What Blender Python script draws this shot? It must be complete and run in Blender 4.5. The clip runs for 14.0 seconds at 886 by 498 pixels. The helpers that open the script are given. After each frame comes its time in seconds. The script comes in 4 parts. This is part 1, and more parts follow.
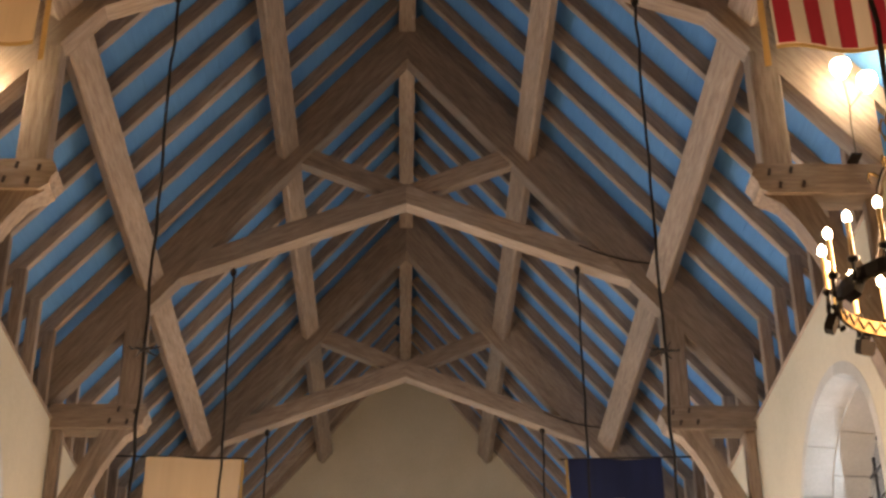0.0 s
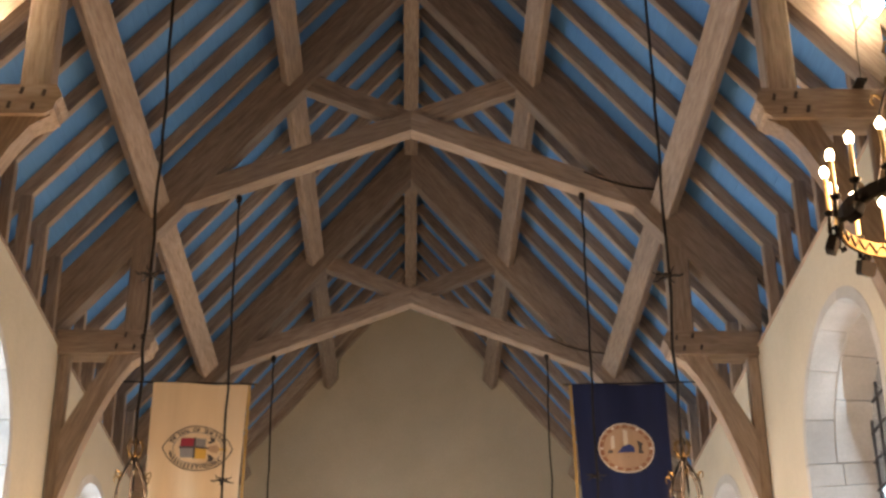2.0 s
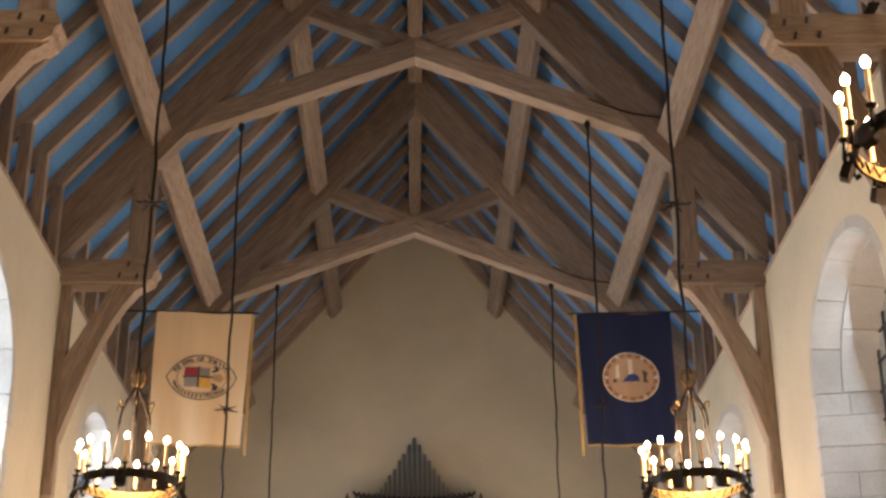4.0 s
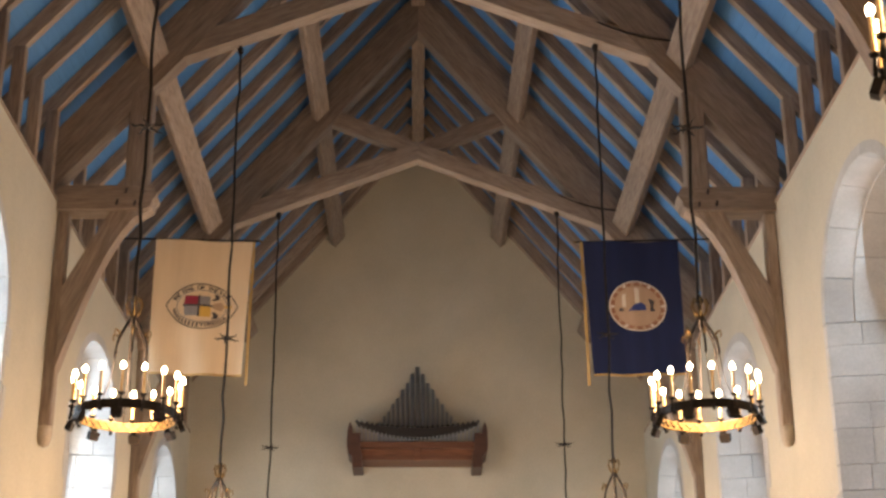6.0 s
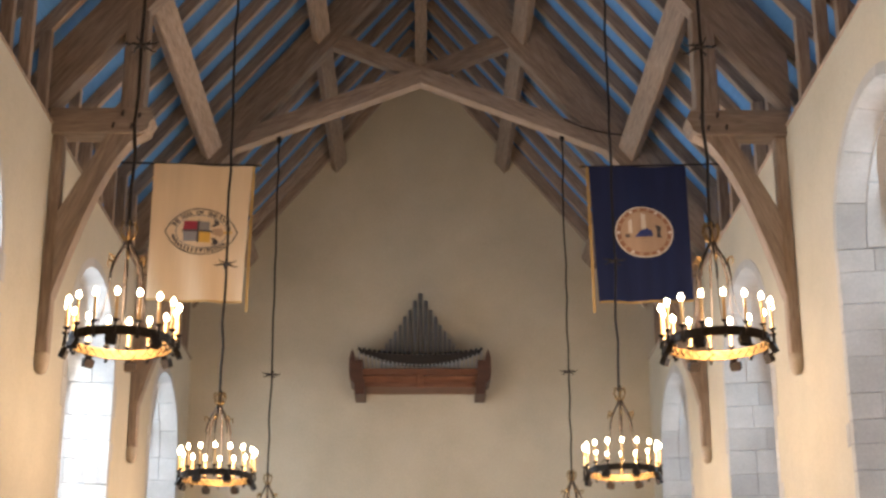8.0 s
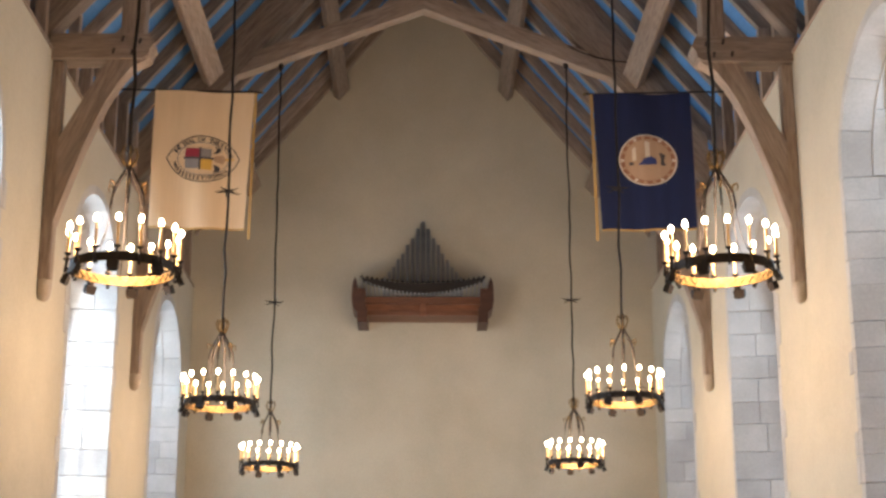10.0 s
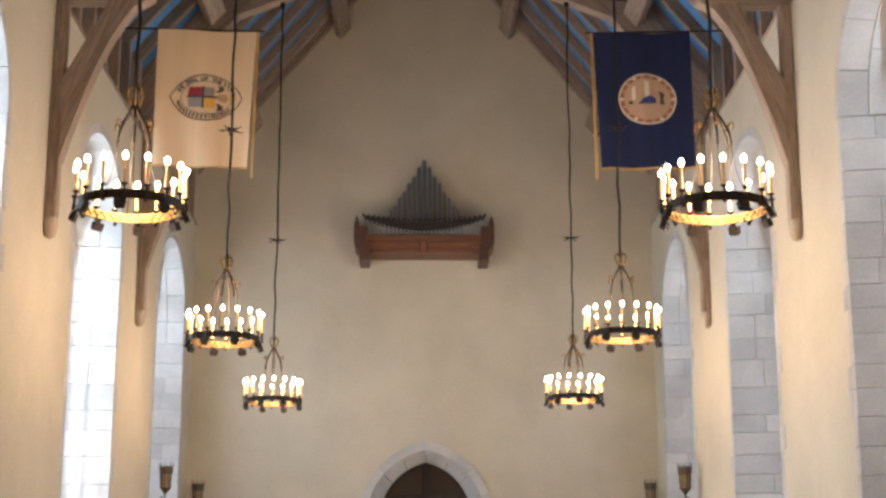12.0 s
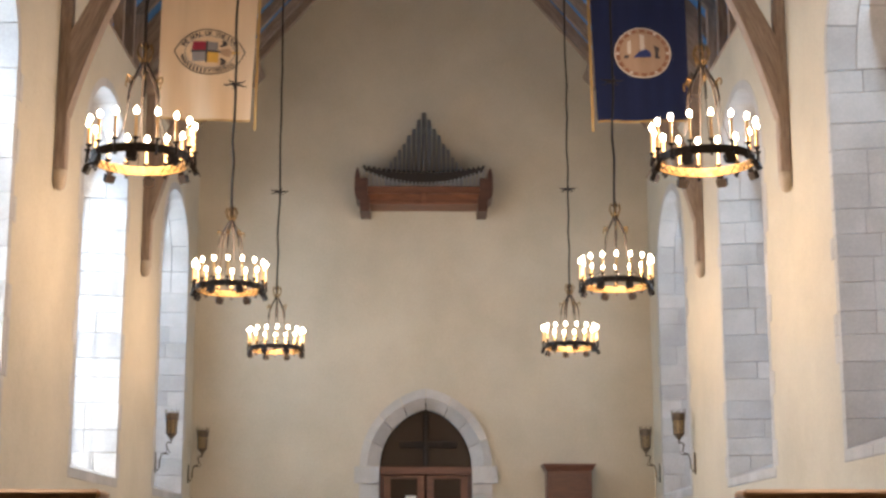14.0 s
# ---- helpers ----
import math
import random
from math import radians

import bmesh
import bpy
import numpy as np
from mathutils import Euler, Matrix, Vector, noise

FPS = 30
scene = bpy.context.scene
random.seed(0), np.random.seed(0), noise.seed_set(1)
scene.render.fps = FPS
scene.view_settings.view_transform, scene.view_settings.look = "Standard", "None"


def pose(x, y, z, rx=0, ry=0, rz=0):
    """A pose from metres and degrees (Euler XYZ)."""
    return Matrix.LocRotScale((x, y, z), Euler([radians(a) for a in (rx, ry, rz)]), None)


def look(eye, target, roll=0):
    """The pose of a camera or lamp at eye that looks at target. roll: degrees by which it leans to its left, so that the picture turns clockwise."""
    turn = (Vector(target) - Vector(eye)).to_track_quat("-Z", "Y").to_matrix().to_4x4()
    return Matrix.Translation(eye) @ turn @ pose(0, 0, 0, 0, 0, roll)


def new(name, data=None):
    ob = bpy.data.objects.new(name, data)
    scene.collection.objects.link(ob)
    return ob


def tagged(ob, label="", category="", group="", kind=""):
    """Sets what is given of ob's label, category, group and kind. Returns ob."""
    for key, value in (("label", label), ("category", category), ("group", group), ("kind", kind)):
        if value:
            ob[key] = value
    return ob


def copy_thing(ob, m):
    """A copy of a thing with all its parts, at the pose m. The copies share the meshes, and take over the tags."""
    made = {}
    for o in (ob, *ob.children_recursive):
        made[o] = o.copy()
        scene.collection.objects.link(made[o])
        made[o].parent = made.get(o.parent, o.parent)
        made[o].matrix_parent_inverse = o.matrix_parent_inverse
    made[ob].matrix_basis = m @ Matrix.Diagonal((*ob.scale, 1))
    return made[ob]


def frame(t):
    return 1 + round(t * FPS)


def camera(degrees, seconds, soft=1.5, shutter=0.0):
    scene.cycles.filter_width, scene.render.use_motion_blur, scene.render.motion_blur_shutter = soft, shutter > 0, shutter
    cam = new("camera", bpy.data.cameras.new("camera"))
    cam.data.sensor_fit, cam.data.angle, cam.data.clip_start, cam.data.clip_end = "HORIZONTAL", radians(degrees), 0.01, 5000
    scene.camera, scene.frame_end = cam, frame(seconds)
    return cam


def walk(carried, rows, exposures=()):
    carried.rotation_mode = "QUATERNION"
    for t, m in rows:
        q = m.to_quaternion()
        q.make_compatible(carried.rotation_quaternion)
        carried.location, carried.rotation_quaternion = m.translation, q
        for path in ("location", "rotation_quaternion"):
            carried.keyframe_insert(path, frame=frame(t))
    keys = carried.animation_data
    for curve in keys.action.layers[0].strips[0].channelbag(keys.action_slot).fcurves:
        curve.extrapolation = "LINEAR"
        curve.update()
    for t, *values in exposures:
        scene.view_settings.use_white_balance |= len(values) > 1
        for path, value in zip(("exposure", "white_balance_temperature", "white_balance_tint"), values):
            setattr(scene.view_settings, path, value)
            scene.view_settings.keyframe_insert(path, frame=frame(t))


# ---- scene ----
cam = camera(32.7, 14.0, soft=2.8)
H = 1.45          # height of the eye over the floor at rest
ROWS = [
    (0, 0.003, -0.311, -0.075, -1.36, 29.08, -0.42),
    (0.5, 0.006, -0.328, -0.086, -1.31, 28.39, -0.40),
    (1, 0.004, -0.342, -0.098, -1.26, 27.70, -0.39),
    (1.5, 0.004, -0.339, -0.110, -1.21, 27.06, -0.38),
    (2, 0.007, -0.332, -0.117, -1.16, 26.39, -0.37),
    (2.5, 0.006, -0.324, -0.117, -1.12, 25.75, -0.36),
    (3, 0.006, -0.311, -0.110, -1.08, 25.08, -0.34),
    (5.5, -0.002, -0.028, -0.002, -0.96, 21.68, -0.28),
    (6, -0.001, 0.043, 0.018, -0.93, 21.02, -0.25),
    (6.5, -0.001, 0.119, 0.039, -0.92, 20.32, -0.22),
    (7, -0.004, 0.186, 0.057, -0.90, 19.66, -0.21),
    (7.5, -0.005, 0.260, 0.080, -0.88, 18.96, -0.18),
    (8, -0.003, 0.313, 0.094, -0.86, 18.26, -0.15),
    (10.5, -0.003, 0.364, 0.089, -0.78, 14.95, -0.01),
    (11, 0.000, 0.310, 0.076, -0.76, 14.34, -0.01),
    (11.5, 0.000, 0.257, 0.057, -0.75, 13.79, 0.01),
    (12, 0.000, 0.190, 0.038, -0.74, 13.26, 0.01),
    (12.5, 0.000, 0.108, 0.020, -0.74, 12.73, 0.01),
    (13, 0.000, 0.010, -0.002, -0.74, 12.24, 0.00),
    (13.5, 0.002, -0.088, -0.025, -0.74, 11.80, 0.00),
    (14, 0.002, -0.181, -0.049, -0.74, 11.41, -0.02),
]
walk(cam, [(t, pose(x, y, H + z, 90 + pitch, -roll, yaw)) for t, x, y, z, yaw, pitch, roll in ROWS],
     exposures=[(0, 0.12, 6980, 10), (3, 0.06, 6880, 10), (6, 0.0, 6740, 10), (8, 0.05, 6540, 10), (11, 0.06, 6430, 10), (14, 0.10, 6230, 10)])

# ---- light: daylight by the side windows, candle lamps, two floodlights ----
SUN_DIR = Vector((0.55, 0.75, -0.70)).normalized()      # the way the sunlight goes
world = bpy.data.worlds.new("sky")
scene.world = world
world.use_nodes = True
sky = world.node_tree.nodes.new("ShaderNodeTexSky")
sky.sky_type = "NISHITA"
sky.sun_disc = False
sky.sun_elevation = math.asin(-SUN_DIR.z)
sky.sun_rotation = math.atan2(-SUN_DIR.x, -SUN_DIR.y)
world.node_tree.links.new(sky.outputs[0], world.node_tree.nodes["Background"].inputs[0])
world.node_tree.nodes["Background"].inputs[1].default_value = 0.12

sun_data = bpy.data.lights.new("sun", "SUN")
sun_data.energy, sun_data.angle, sun_data.color = 5.0, radians(4.0), (1, 0.95, 0.88)
sun = new("sun", sun_data)
sun.matrix_world = look((-20, -10, 30), Vector((-20, -10, 30)) + SUN_DIR)

CANDLE_WATTS, FLOOD_WATTS = 134, 6
WINDOW_WATTS = {-1: 175, 1: 62}   # the sunny side and the other
LAMP_COLOUR = (1.0, 0.66, 0.41)

# ---- plan (heights over the eye are added to H) ----
HALF = 3.44                      # half the width of the nave
NEAR_END, FAR_END = -14.0, 22.4   # inner faces of the end walls
WALL_TOP = H + 5.62
BAY = 4.45
TRUSSES = [4.42, 9.05, 13.5, 17.95]
SLOPE = 1.2
ANGLE = math.atan(SLOPE)
PRINCIPAL = H + 9.98             # underside of the principal rafters on the centre line
RAFTER = H + 10.63               # underside of the common rafters there
WINDOWS = [10.99, 15.81, 20.47]  # centre lines of the windows
WIN_HALF, WIN_SILL, WIN_SPRING, WIN_APEX, WIN_DEEP = 1.10, H + 0.78, H + 3.98, H + 4.93, 0.54
LAMP_X = 1.78

# ---- materials ----
def material(name, base, rough=0.6, metal=0.0):
    m = bpy.data.materials.new(name)
    m.use_nodes = True
    b = m.node_tree.nodes["Principled BSDF"]
    b.inputs["Base Color"].default_value = (*base, 1)
    b.inputs["Roughness"].default_value = rough
    b.inputs["Metallic"].default_value = metal
    return m, m.node_tree, b


def node(tree, kind, **values):
    n = tree.nodes.new(kind)
    for key, value in values.items():
        n.inputs[key.replace("_", " ")].default_value = value
    return n


def ramp(tree, source, stops):
    r = tree.nodes.new("ShaderNodeValToRGB")
    while len(r.color_ramp.elements) < len(stops):
        r.color_ramp.elements.new(0.5)
    for e, (at, colour) in zip(r.color_ramp.elements, stops):
        e.position, e.color = at, (*colour, 1)
    tree.links.new(source, r.inputs[0])
    return r.outputs[0]


def mix(tree, kind, factor, a, b):
    n = tree.nodes.new("ShaderNodeMix")
    n.data_type, n.blend_type = "RGBA", kind
    for socket, value in ((n.inputs[0], factor), (n.inputs[6], a), (n.inputs[7], b)):
        if isinstance(value, bpy.types.NodeSocket):
            tree.links.new(value, socket)
        else:
            socket.default_value = value if isinstance(value, float) else (*value, 1)
    return n.outputs[2]


def bump(tree, shader, source, strength, distance):
    b = node(tree, "ShaderNodeBump", Strength=strength, Distance=distance)
    tree.links.new(source, b.inputs["Height"])
    tree.links.new(b.outputs[0], shader.inputs["Normal"])


def coords(tree, scale=(1, 1, 1), space="Object"):
    c = tree.nodes.new("ShaderNodeTexCoord")
    m = node(tree, "ShaderNodeMapping", Scale=scale)
    tree.links.new(c.outputs[space], m.inputs[0])
    return m.outputs[0]


def noisy(tree, where, scale, detail=4.0, rough=0.55):
    n = node(tree, "ShaderNodeTexNoise", Scale=scale, Detail=detail, Roughness=rough)
    tree.links.new(where, n.inputs["Vector"])
    return n.outputs["Fac"]


def wood(name, dark, mid, light, rough=0.65, stretch=9.0, per_piece=0.35):
    """Sawn timber with the grain along the piece's own x."""
    m, t, b = material(name, mid, rough)
    where = coords(t, (1, stretch, stretch))
    c = t.nodes.new("ShaderNodeObjectInfo")
    shift = t.nodes.new("ShaderNodeVectorMath")
    shift.operation = "MULTIPLY_ADD"
    t.links.new(c.outputs["Random"], shift.inputs[0])
    shift.inputs[1].default_value = (37, 53, 71)
    t.links.new(where, shift.inputs[2])
    fine = noisy(t, shift.outputs[0], 4.5, 6.0, 0.62)
    broad = noisy(t, shift.outputs[0], 0.9, 3.0)
    grain = ramp(t, fine, [(0.25, dark), (0.5, mid), (0.78, light)])
    stain = ramp(t, broad, [(0.3, (0.62, 0.60, 0.58)), (0.65, (1, 1, 1))])
    colour = mix(t, "MULTIPLY", 0.7, grain, stain)
    tone = ramp(t, c.outputs["Random"], [(0, (1 - per_piece,) * 3), (1, (1, 1, 1))])
    t.links.new(mix(t, "MULTIPLY", 1.0, colour, tone), b.inputs["Base Color"])
    bump(t, b, fine, 0.25, 0.005)
    return m


def mottled(name, a, b_, scale, rough=0.85, fine_scale=60.0, relief=0.004, strength=0.35):
    m, t, b = material(name, a, rough)
    where = coords(t)
    big = noisy(t, where, scale, 5.0, 0.6)
    fine = noisy(t, where, fine_scale, 3.0)
    colour = ramp(t, big, [(0.32, a), (0.68, b_)])
    speck = ramp(t, fine, [(0.3, (0.9, 0.9, 0.9)), (0.7, (1, 1, 1))])
    t.links.new(mix(t, "MULTIPLY", 1.0, colour, speck), b.inputs["Base Color"])
    add = t.nodes.new("ShaderNodeMath")
    add.operation = "MULTIPLY_ADD"
    t.links.new(big, add.inputs[0])
    add.inputs[1].default_value = 2.0
    t.links.new(fine, add.inputs[2])
    bump(t, b, add.outputs[0], strength, relief)
    return m


def stone_material():
    m, t, b = material("limestone", (0.5, 0.49, 0.47), 0.85)
    where = coords(t)
    big = noisy(t, where, 2.2, 4.0)
    fine = noisy(t, where, 45.0, 4.0)
    colour = ramp(t, big, [(0.3, (0.43, 0.42, 0.40)), (0.7, (0.57, 0.56, 0.54))])
    info = t.nodes.new("ShaderNodeObjectInfo")
    tone = ramp(t, info.outputs["Random"], [(0, (0.80, 0.80, 0.81)), (0.5, (0.92, 0.91, 0.90)), (1, (1.0, 1.0, 1.0))])
    colour = mix(t, "MULTIPLY", 1.0, colour, tone)
    speck = ramp(t, fine, [(0.3, (0.86, 0.86, 0.86)), (0.7, (1, 1, 1))])
    t.links.new(mix(t, "MULTIPLY", 1.0, colour, speck), b.inputs["Base Color"])
    bump(t, b, fine, 0.4, 0.004)
    return m


def glowing(name, colour, strength):
    m = bpy.data.materials.new(name)
    m.use_nodes = True
    t = m.node_tree
    t.nodes.remove(t.nodes["Principled BSDF"])
    e = node(t, "ShaderNodeEmission", Color=(*colour, 1), Strength=strength)
    t.links.new(e.outputs[0], t.nodes["Material Output"].inputs[0])
    m.cycles.emission_sampling = "NONE"
    return m


OAK = wood("roof_oak", (0.205, 0.137, 0.095), (0.355, 0.262, 0.196), (0.50, 0.40, 0.318), 0.6)
MAHOGANY = wood("stained_wood", (0.07, 0.028, 0.018), (0.14, 0.055, 0.033), (0.2, 0.085, 0.05), 0.4)
CASE = wood("organ_case_wood", (0.13, 0.05, 0.026), (0.22, 0.09, 0.047), (0.30, 0.13, 0.07), 0.45)
DARK_CASE = wood("dark_case_wood", (0.05, 0.022, 0.015), (0.10, 0.043, 0.027), (0.15, 0.065, 0.04), 0.45)
DARKWOOD = wood("dark_door_wood", (0.02, 0.013, 0.01), (0.045, 0.028, 0.02), (0.07, 0.045, 0.032), 0.45)
HONEY = wood("honey_oak", (0.36, 0.19, 0.085), (0.52, 0.30, 0.14), (0.66, 0.42, 0.22), 0.35)
PLASTER = mottled("cream_plaster", (0.455, 0.408, 0.31), (0.55, 0.495, 0.382), 0.8, 0.9, 35.0, 0.006, 0.4)
STONE = stone_material()
CORBEL = mottled("corbel_stone", (0.34, 0.28, 0.215), (0.44, 0.37, 0.29), 7.0)
FLOORING = mottled("floor_stone", (0.16, 0.147, 0.132), (0.23, 0.212, 0.192), 1.5, 0.5)
IRON = mottled("black_iron", (0.012, 0.010, 0.009), (0.026, 0.021, 0.018), 9.0, 0.5, 80.0, 0.002)
IRON.node_tree.nodes["Principled BSDF"].inputs["Metallic"].default_value = 0.0
IRON.node_tree.nodes["Principled BSDF"].inputs["Specular IOR Level"].default_value = 0.12
GILT = mottled("gilded_iron", (0.13, 0.082, 0.028), (0.23, 0.148, 0.055), 14.0, 0.5, 90.0, 0.002)
GILT.node_tree.nodes["Principled BSDF"].inputs["Metallic"].default_value = 0.75
TUBE = material("candle_sleeve", (0.60, 0.40, 0.17), 0.5)[0]
BULB = glowing("flame_bulb", (1.0, 0.80, 0.52), 34.0)
FLOOD = glowing("flood_glass", (1.0, 0.80, 0.54), 45.0)
PIPE = mottled("pipe_metal", (0.24, 0.24, 0.235), (0.38, 0.375, 0.365), 5.0, 0.33, 60.0, 0.001)
PIPE.node_tree.nodes["Principled BSDF"].inputs["Metallic"].default_value = 0.8
BRIGHT_PIPE = mottled("polished_pipe", (0.30, 0.30, 0.29), (0.42, 0.42, 0.40), 5.0, 0.35, 60.0, 0.001)
SWAG = wood("swag_wood", (0.012, 0.009, 0.008), (0.022, 0.016, 0.013), (0.035, 0.026, 0.02), 0.5)
BRONZE = mottled("dark_bronze", (0.045, 0.03, 0.016), (0.09, 0.06, 0.03), 16.0, 0.5, 70.0, 0.002)
DARK_BRONZE_GLASS = mottled("bronze_glass", (0.20, 0.135, 0.055), (0.36, 0.25, 0.11), 20.0, 0.3, 60.0, 0.002)
LEAD = material("lead", (0.05, 0.05, 0.055), 0.6, 0.4)[0]
PAPER = material("paper", (0.8, 0.8, 0.78), 0.8)[0]


def painted_boards():
    """Blue paint on boards that run along the nave."""
    m, t, b = material("blue_boards", (0.05, 0.17, 0.36), 0.7)
    where = coords(t, (6, 0.6, 6))
    big = noisy(t, coords(t), 1.1, 4.0)
    fine = noisy(t, where, 5.0, 5.0)
    colour = ramp(t, big, [(0.3, (0.058, 0.19, 0.42)), (0.7, (0.090, 0.255, 0.515))])
    worn = ramp(t, fine, [(0.3, (0.84, 0.85, 0.87)), (0.7, (1, 1, 1))])
    t.links.new(mix(t, "MULTIPLY", 1.0, colour, worn), b.inputs["Base Color"])
    bump(t, b, fine, 0.3, 0.004)
    return m


def cloth(name, a, b_, weave=240.0):
    m, t, b = material(name, a, 0.9)
    where = coords(t, (1, 1, 1))
    streak = noisy(t, coords(t, (5, 1, 0.6)), 1.3, 4.0)
    fine = noisy(t, where, weave, 2.0)
    t.links.new(ramp(t, streak, [(0.3, a), (0.7, b_)]), b.inputs["Base Color"])
    bump(t, b, fine, 0.2, 0.001)
    return m


BLUE = painted_boards()
CREAM_CLOTH = cloth("cream_cloth", (0.64, 0.485, 0.315), (0.71, 0.55, 0.365))
WHITE_CLOTH = cloth("white_cloth", (0.62, 0.54, 0.44), (0.72, 0.64, 0.54))
NAVY_CLOTH = cloth("navy_cloth", (0.004, 0.009, 0.045), (0.007, 0.015, 0.066))
RED_CLOTH = cloth("red_cloth", (0.30, 0.012, 0.03), (0.40, 0.02, 0.045))
FRINGE = cloth("gold_fringe", (0.36, 0.22, 0.075), (0.52, 0.34, 0.125), 120.0)
INK = cloth("dark_thread", (0.05, 0.045, 0.05), (0.08, 0.07, 0.07))
GREY_CLOTH = cloth("grey_thread", (0.20, 0.19, 0.19), (0.26, 0.25, 0.25))
CRIMSON = cloth("crimson_thread", (0.24, 0.02, 0.04), (0.30, 0.03, 0.05))
YELLOW = cloth("yellow_thread", (0.58, 0.34, 0.06), (0.68, 0.42, 0.09))
TAN = cloth("tan_thread", (0.40, 0.26, 0.16), (0.48, 0.33, 0.22))
RUST = cloth("rust_thread", (0.24, 0.105, 0.06), (0.33, 0.16, 0.095))
BLUE_THREAD = cloth("blue_thread", (0.03, 0.045, 0.16), (0.04, 0.06, 0.2))


def pane_glass():
    m, t, b = material("leaded_glass", (0.85, 0.92, 1.0), 0.12)
    b.inputs["Transmission Weight"].default_value = 1.0
    b.inputs["IOR"].default_value = 1.45
    bump(t, b, noisy(t, coords(t), 9.0, 3.0), 0.25, 0.01)
    return m


GLASS = pane_glass()
# also colours the added sheet that stands for darkness behind the door
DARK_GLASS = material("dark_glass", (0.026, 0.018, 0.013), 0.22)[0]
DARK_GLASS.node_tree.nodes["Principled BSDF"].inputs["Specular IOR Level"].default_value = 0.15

# ---- builders ----
def mesh_of(name, bm, mat):
    me = bpy.data.meshes.new(name)
    bmesh.ops.recalc_face_normals(bm, faces=bm.faces[:])
    bm.to_mesh(me)
    bm.free()
    me.materials.append(mat)
    return me


def part(name, bm, mat, parent=None, label="", at=None, smooth=False):
    """Links a bmesh as one mesh object, under a thing or a part if one is given."""
    ob = new(name, mesh_of(name, bm, mat) if isinstance(bm, bmesh.types.BMesh) else bm)
    if smooth:
        for poly in ob.data.polygons:
            poly.use_smooth = True
    ob.parent = parent
    if at is not None:
        ob.matrix_basis = at
    return tagged(ob, label)


def empty(name, at, label, category, group="", kind=""):
    ob = new(name)
    ob.matrix_basis = at
    return tagged(ob, label, category, group, kind)


def box(lo, hi, bevel=0.0):
    bm = bmesh.new()
    bmesh.ops.create_cube(bm, size=1)
    for v in bm.verts:
        v.co = [l + (c + 0.5) * (h - l) for c, l, h in zip(v.co, lo, hi)]
    if bevel:
        bmesh.ops.bevel(bm, geom=bm.edges[:], offset=bevel, segments=1, affect="EDGES")
    return bm


def prism(outline, lo, hi, axes="xyz", holes=()):
    """A flat outline in the first two axes, given thickness from lo to hi along the third; holes go through it."""
    from mathutils.geometry import tessellate_polygon
    order = ["xyz".index(a) for a in axes]
    def place(p, h):
        co = [0, 0, 0]
        for i, value in zip(order, (p[0], p[1], h)):
            co[i] = value
        return co
    loops = [list(outline), *[list(h) for h in holes]]
    flat = [p for loop in loops for p in loop]
    bm = bmesh.new()
    a = [bm.verts.new(place(p, lo)) for p in flat]
    b = [bm.verts.new(place(p, hi)) for p in flat]
    if holes or len(outline) > 4:
        tris = tessellate_polygon([[Vector((p[0], p[1], 0)) for p in loop] for loop in loops])
    else:
        tris = [tuple(range(len(flat)))]
    for tri in tris:
        bm.faces.new([a[i] for i in tri])
        bm.faces.new([b[i] for i in reversed(tri)])
    start = 0
    for loop in loops:
        n = len(loop)
        for i in range(n):
            j = (i + 1) % n
            bm.faces.new((a[start + i], a[start + j], b[start + j], b[start + i]))
        start += n
    return bm


def chamfer(bm, offset):
    edges = [e for e in bm.edges if len(e.link_faces) == 2 and e.calc_face_angle(0) > 0.6]
    bmesh.ops.bevel(bm, geom=edges, offset=offset, segments=1, affect="EDGES")
    return bm


def along(p0, p1, up=(0, 0, 1)):
    """The pose at the middle of p0 and p1, with x along them and z as near up as can be; and the length."""
    p0, p1 = Vector(p0), Vector(p1)
    x = (p1 - p0).normalized()
    y = Vector(up).cross(x).normalized()
    z = x.cross(y)
    m = Matrix((x, y, z)).transposed().to_4x4()
    m.translation = (p0 + p1) / 2
    return m, (p1 - p0).length


def timber(name, p0, p1, wide, deep, mat, parent, up=(0, 0, 1), label="", bevel=0.012):
    """A squared timber round the line from p0 to p1."""
    m, length = along(p0, p1, up)
    return part(name, box((-length / 2, -wide / 2, -deep / 2), (length / 2, wide / 2, deep / 2), bevel), mat, parent, label, m)


def tube(points, radius, sides=8, closed=False):
    """A round bar along points."""
    bm = bmesh.new()
    rings, n = [], len(points)
    points = [Vector(p) for p in points]
    for i, p in enumerate(points):
        before = points[i - 1] if i or closed else p
        after = points[(i + 1) % n] if i < n - 1 or closed else p
        d = (after - before).normalized()
        side = d.cross(Vector((0.31, 0.17, 0.93))).normalized()
        other = d.cross(side)
        r = radius(i / (n - 1)) if callable(radius) else radius
        rings.append([bm.verts.new(p + r * (math.cos(a) * side + math.sin(a) * other))
                      for a in (2 * math.pi * k / sides for k in range(sides))])
    for i in range(n if closed else n - 1):
        r0, r1 = rings[i], rings[(i + 1) % n]
        for k in range(sides):
            bm.faces.new((r0[k], r0[(k + 1) % sides], r1[(k + 1) % sides], r1[k]))
    if not closed:
        bm.faces.new(rings[0])
        bm.faces.new(rings[-1][::-1])
    return bm


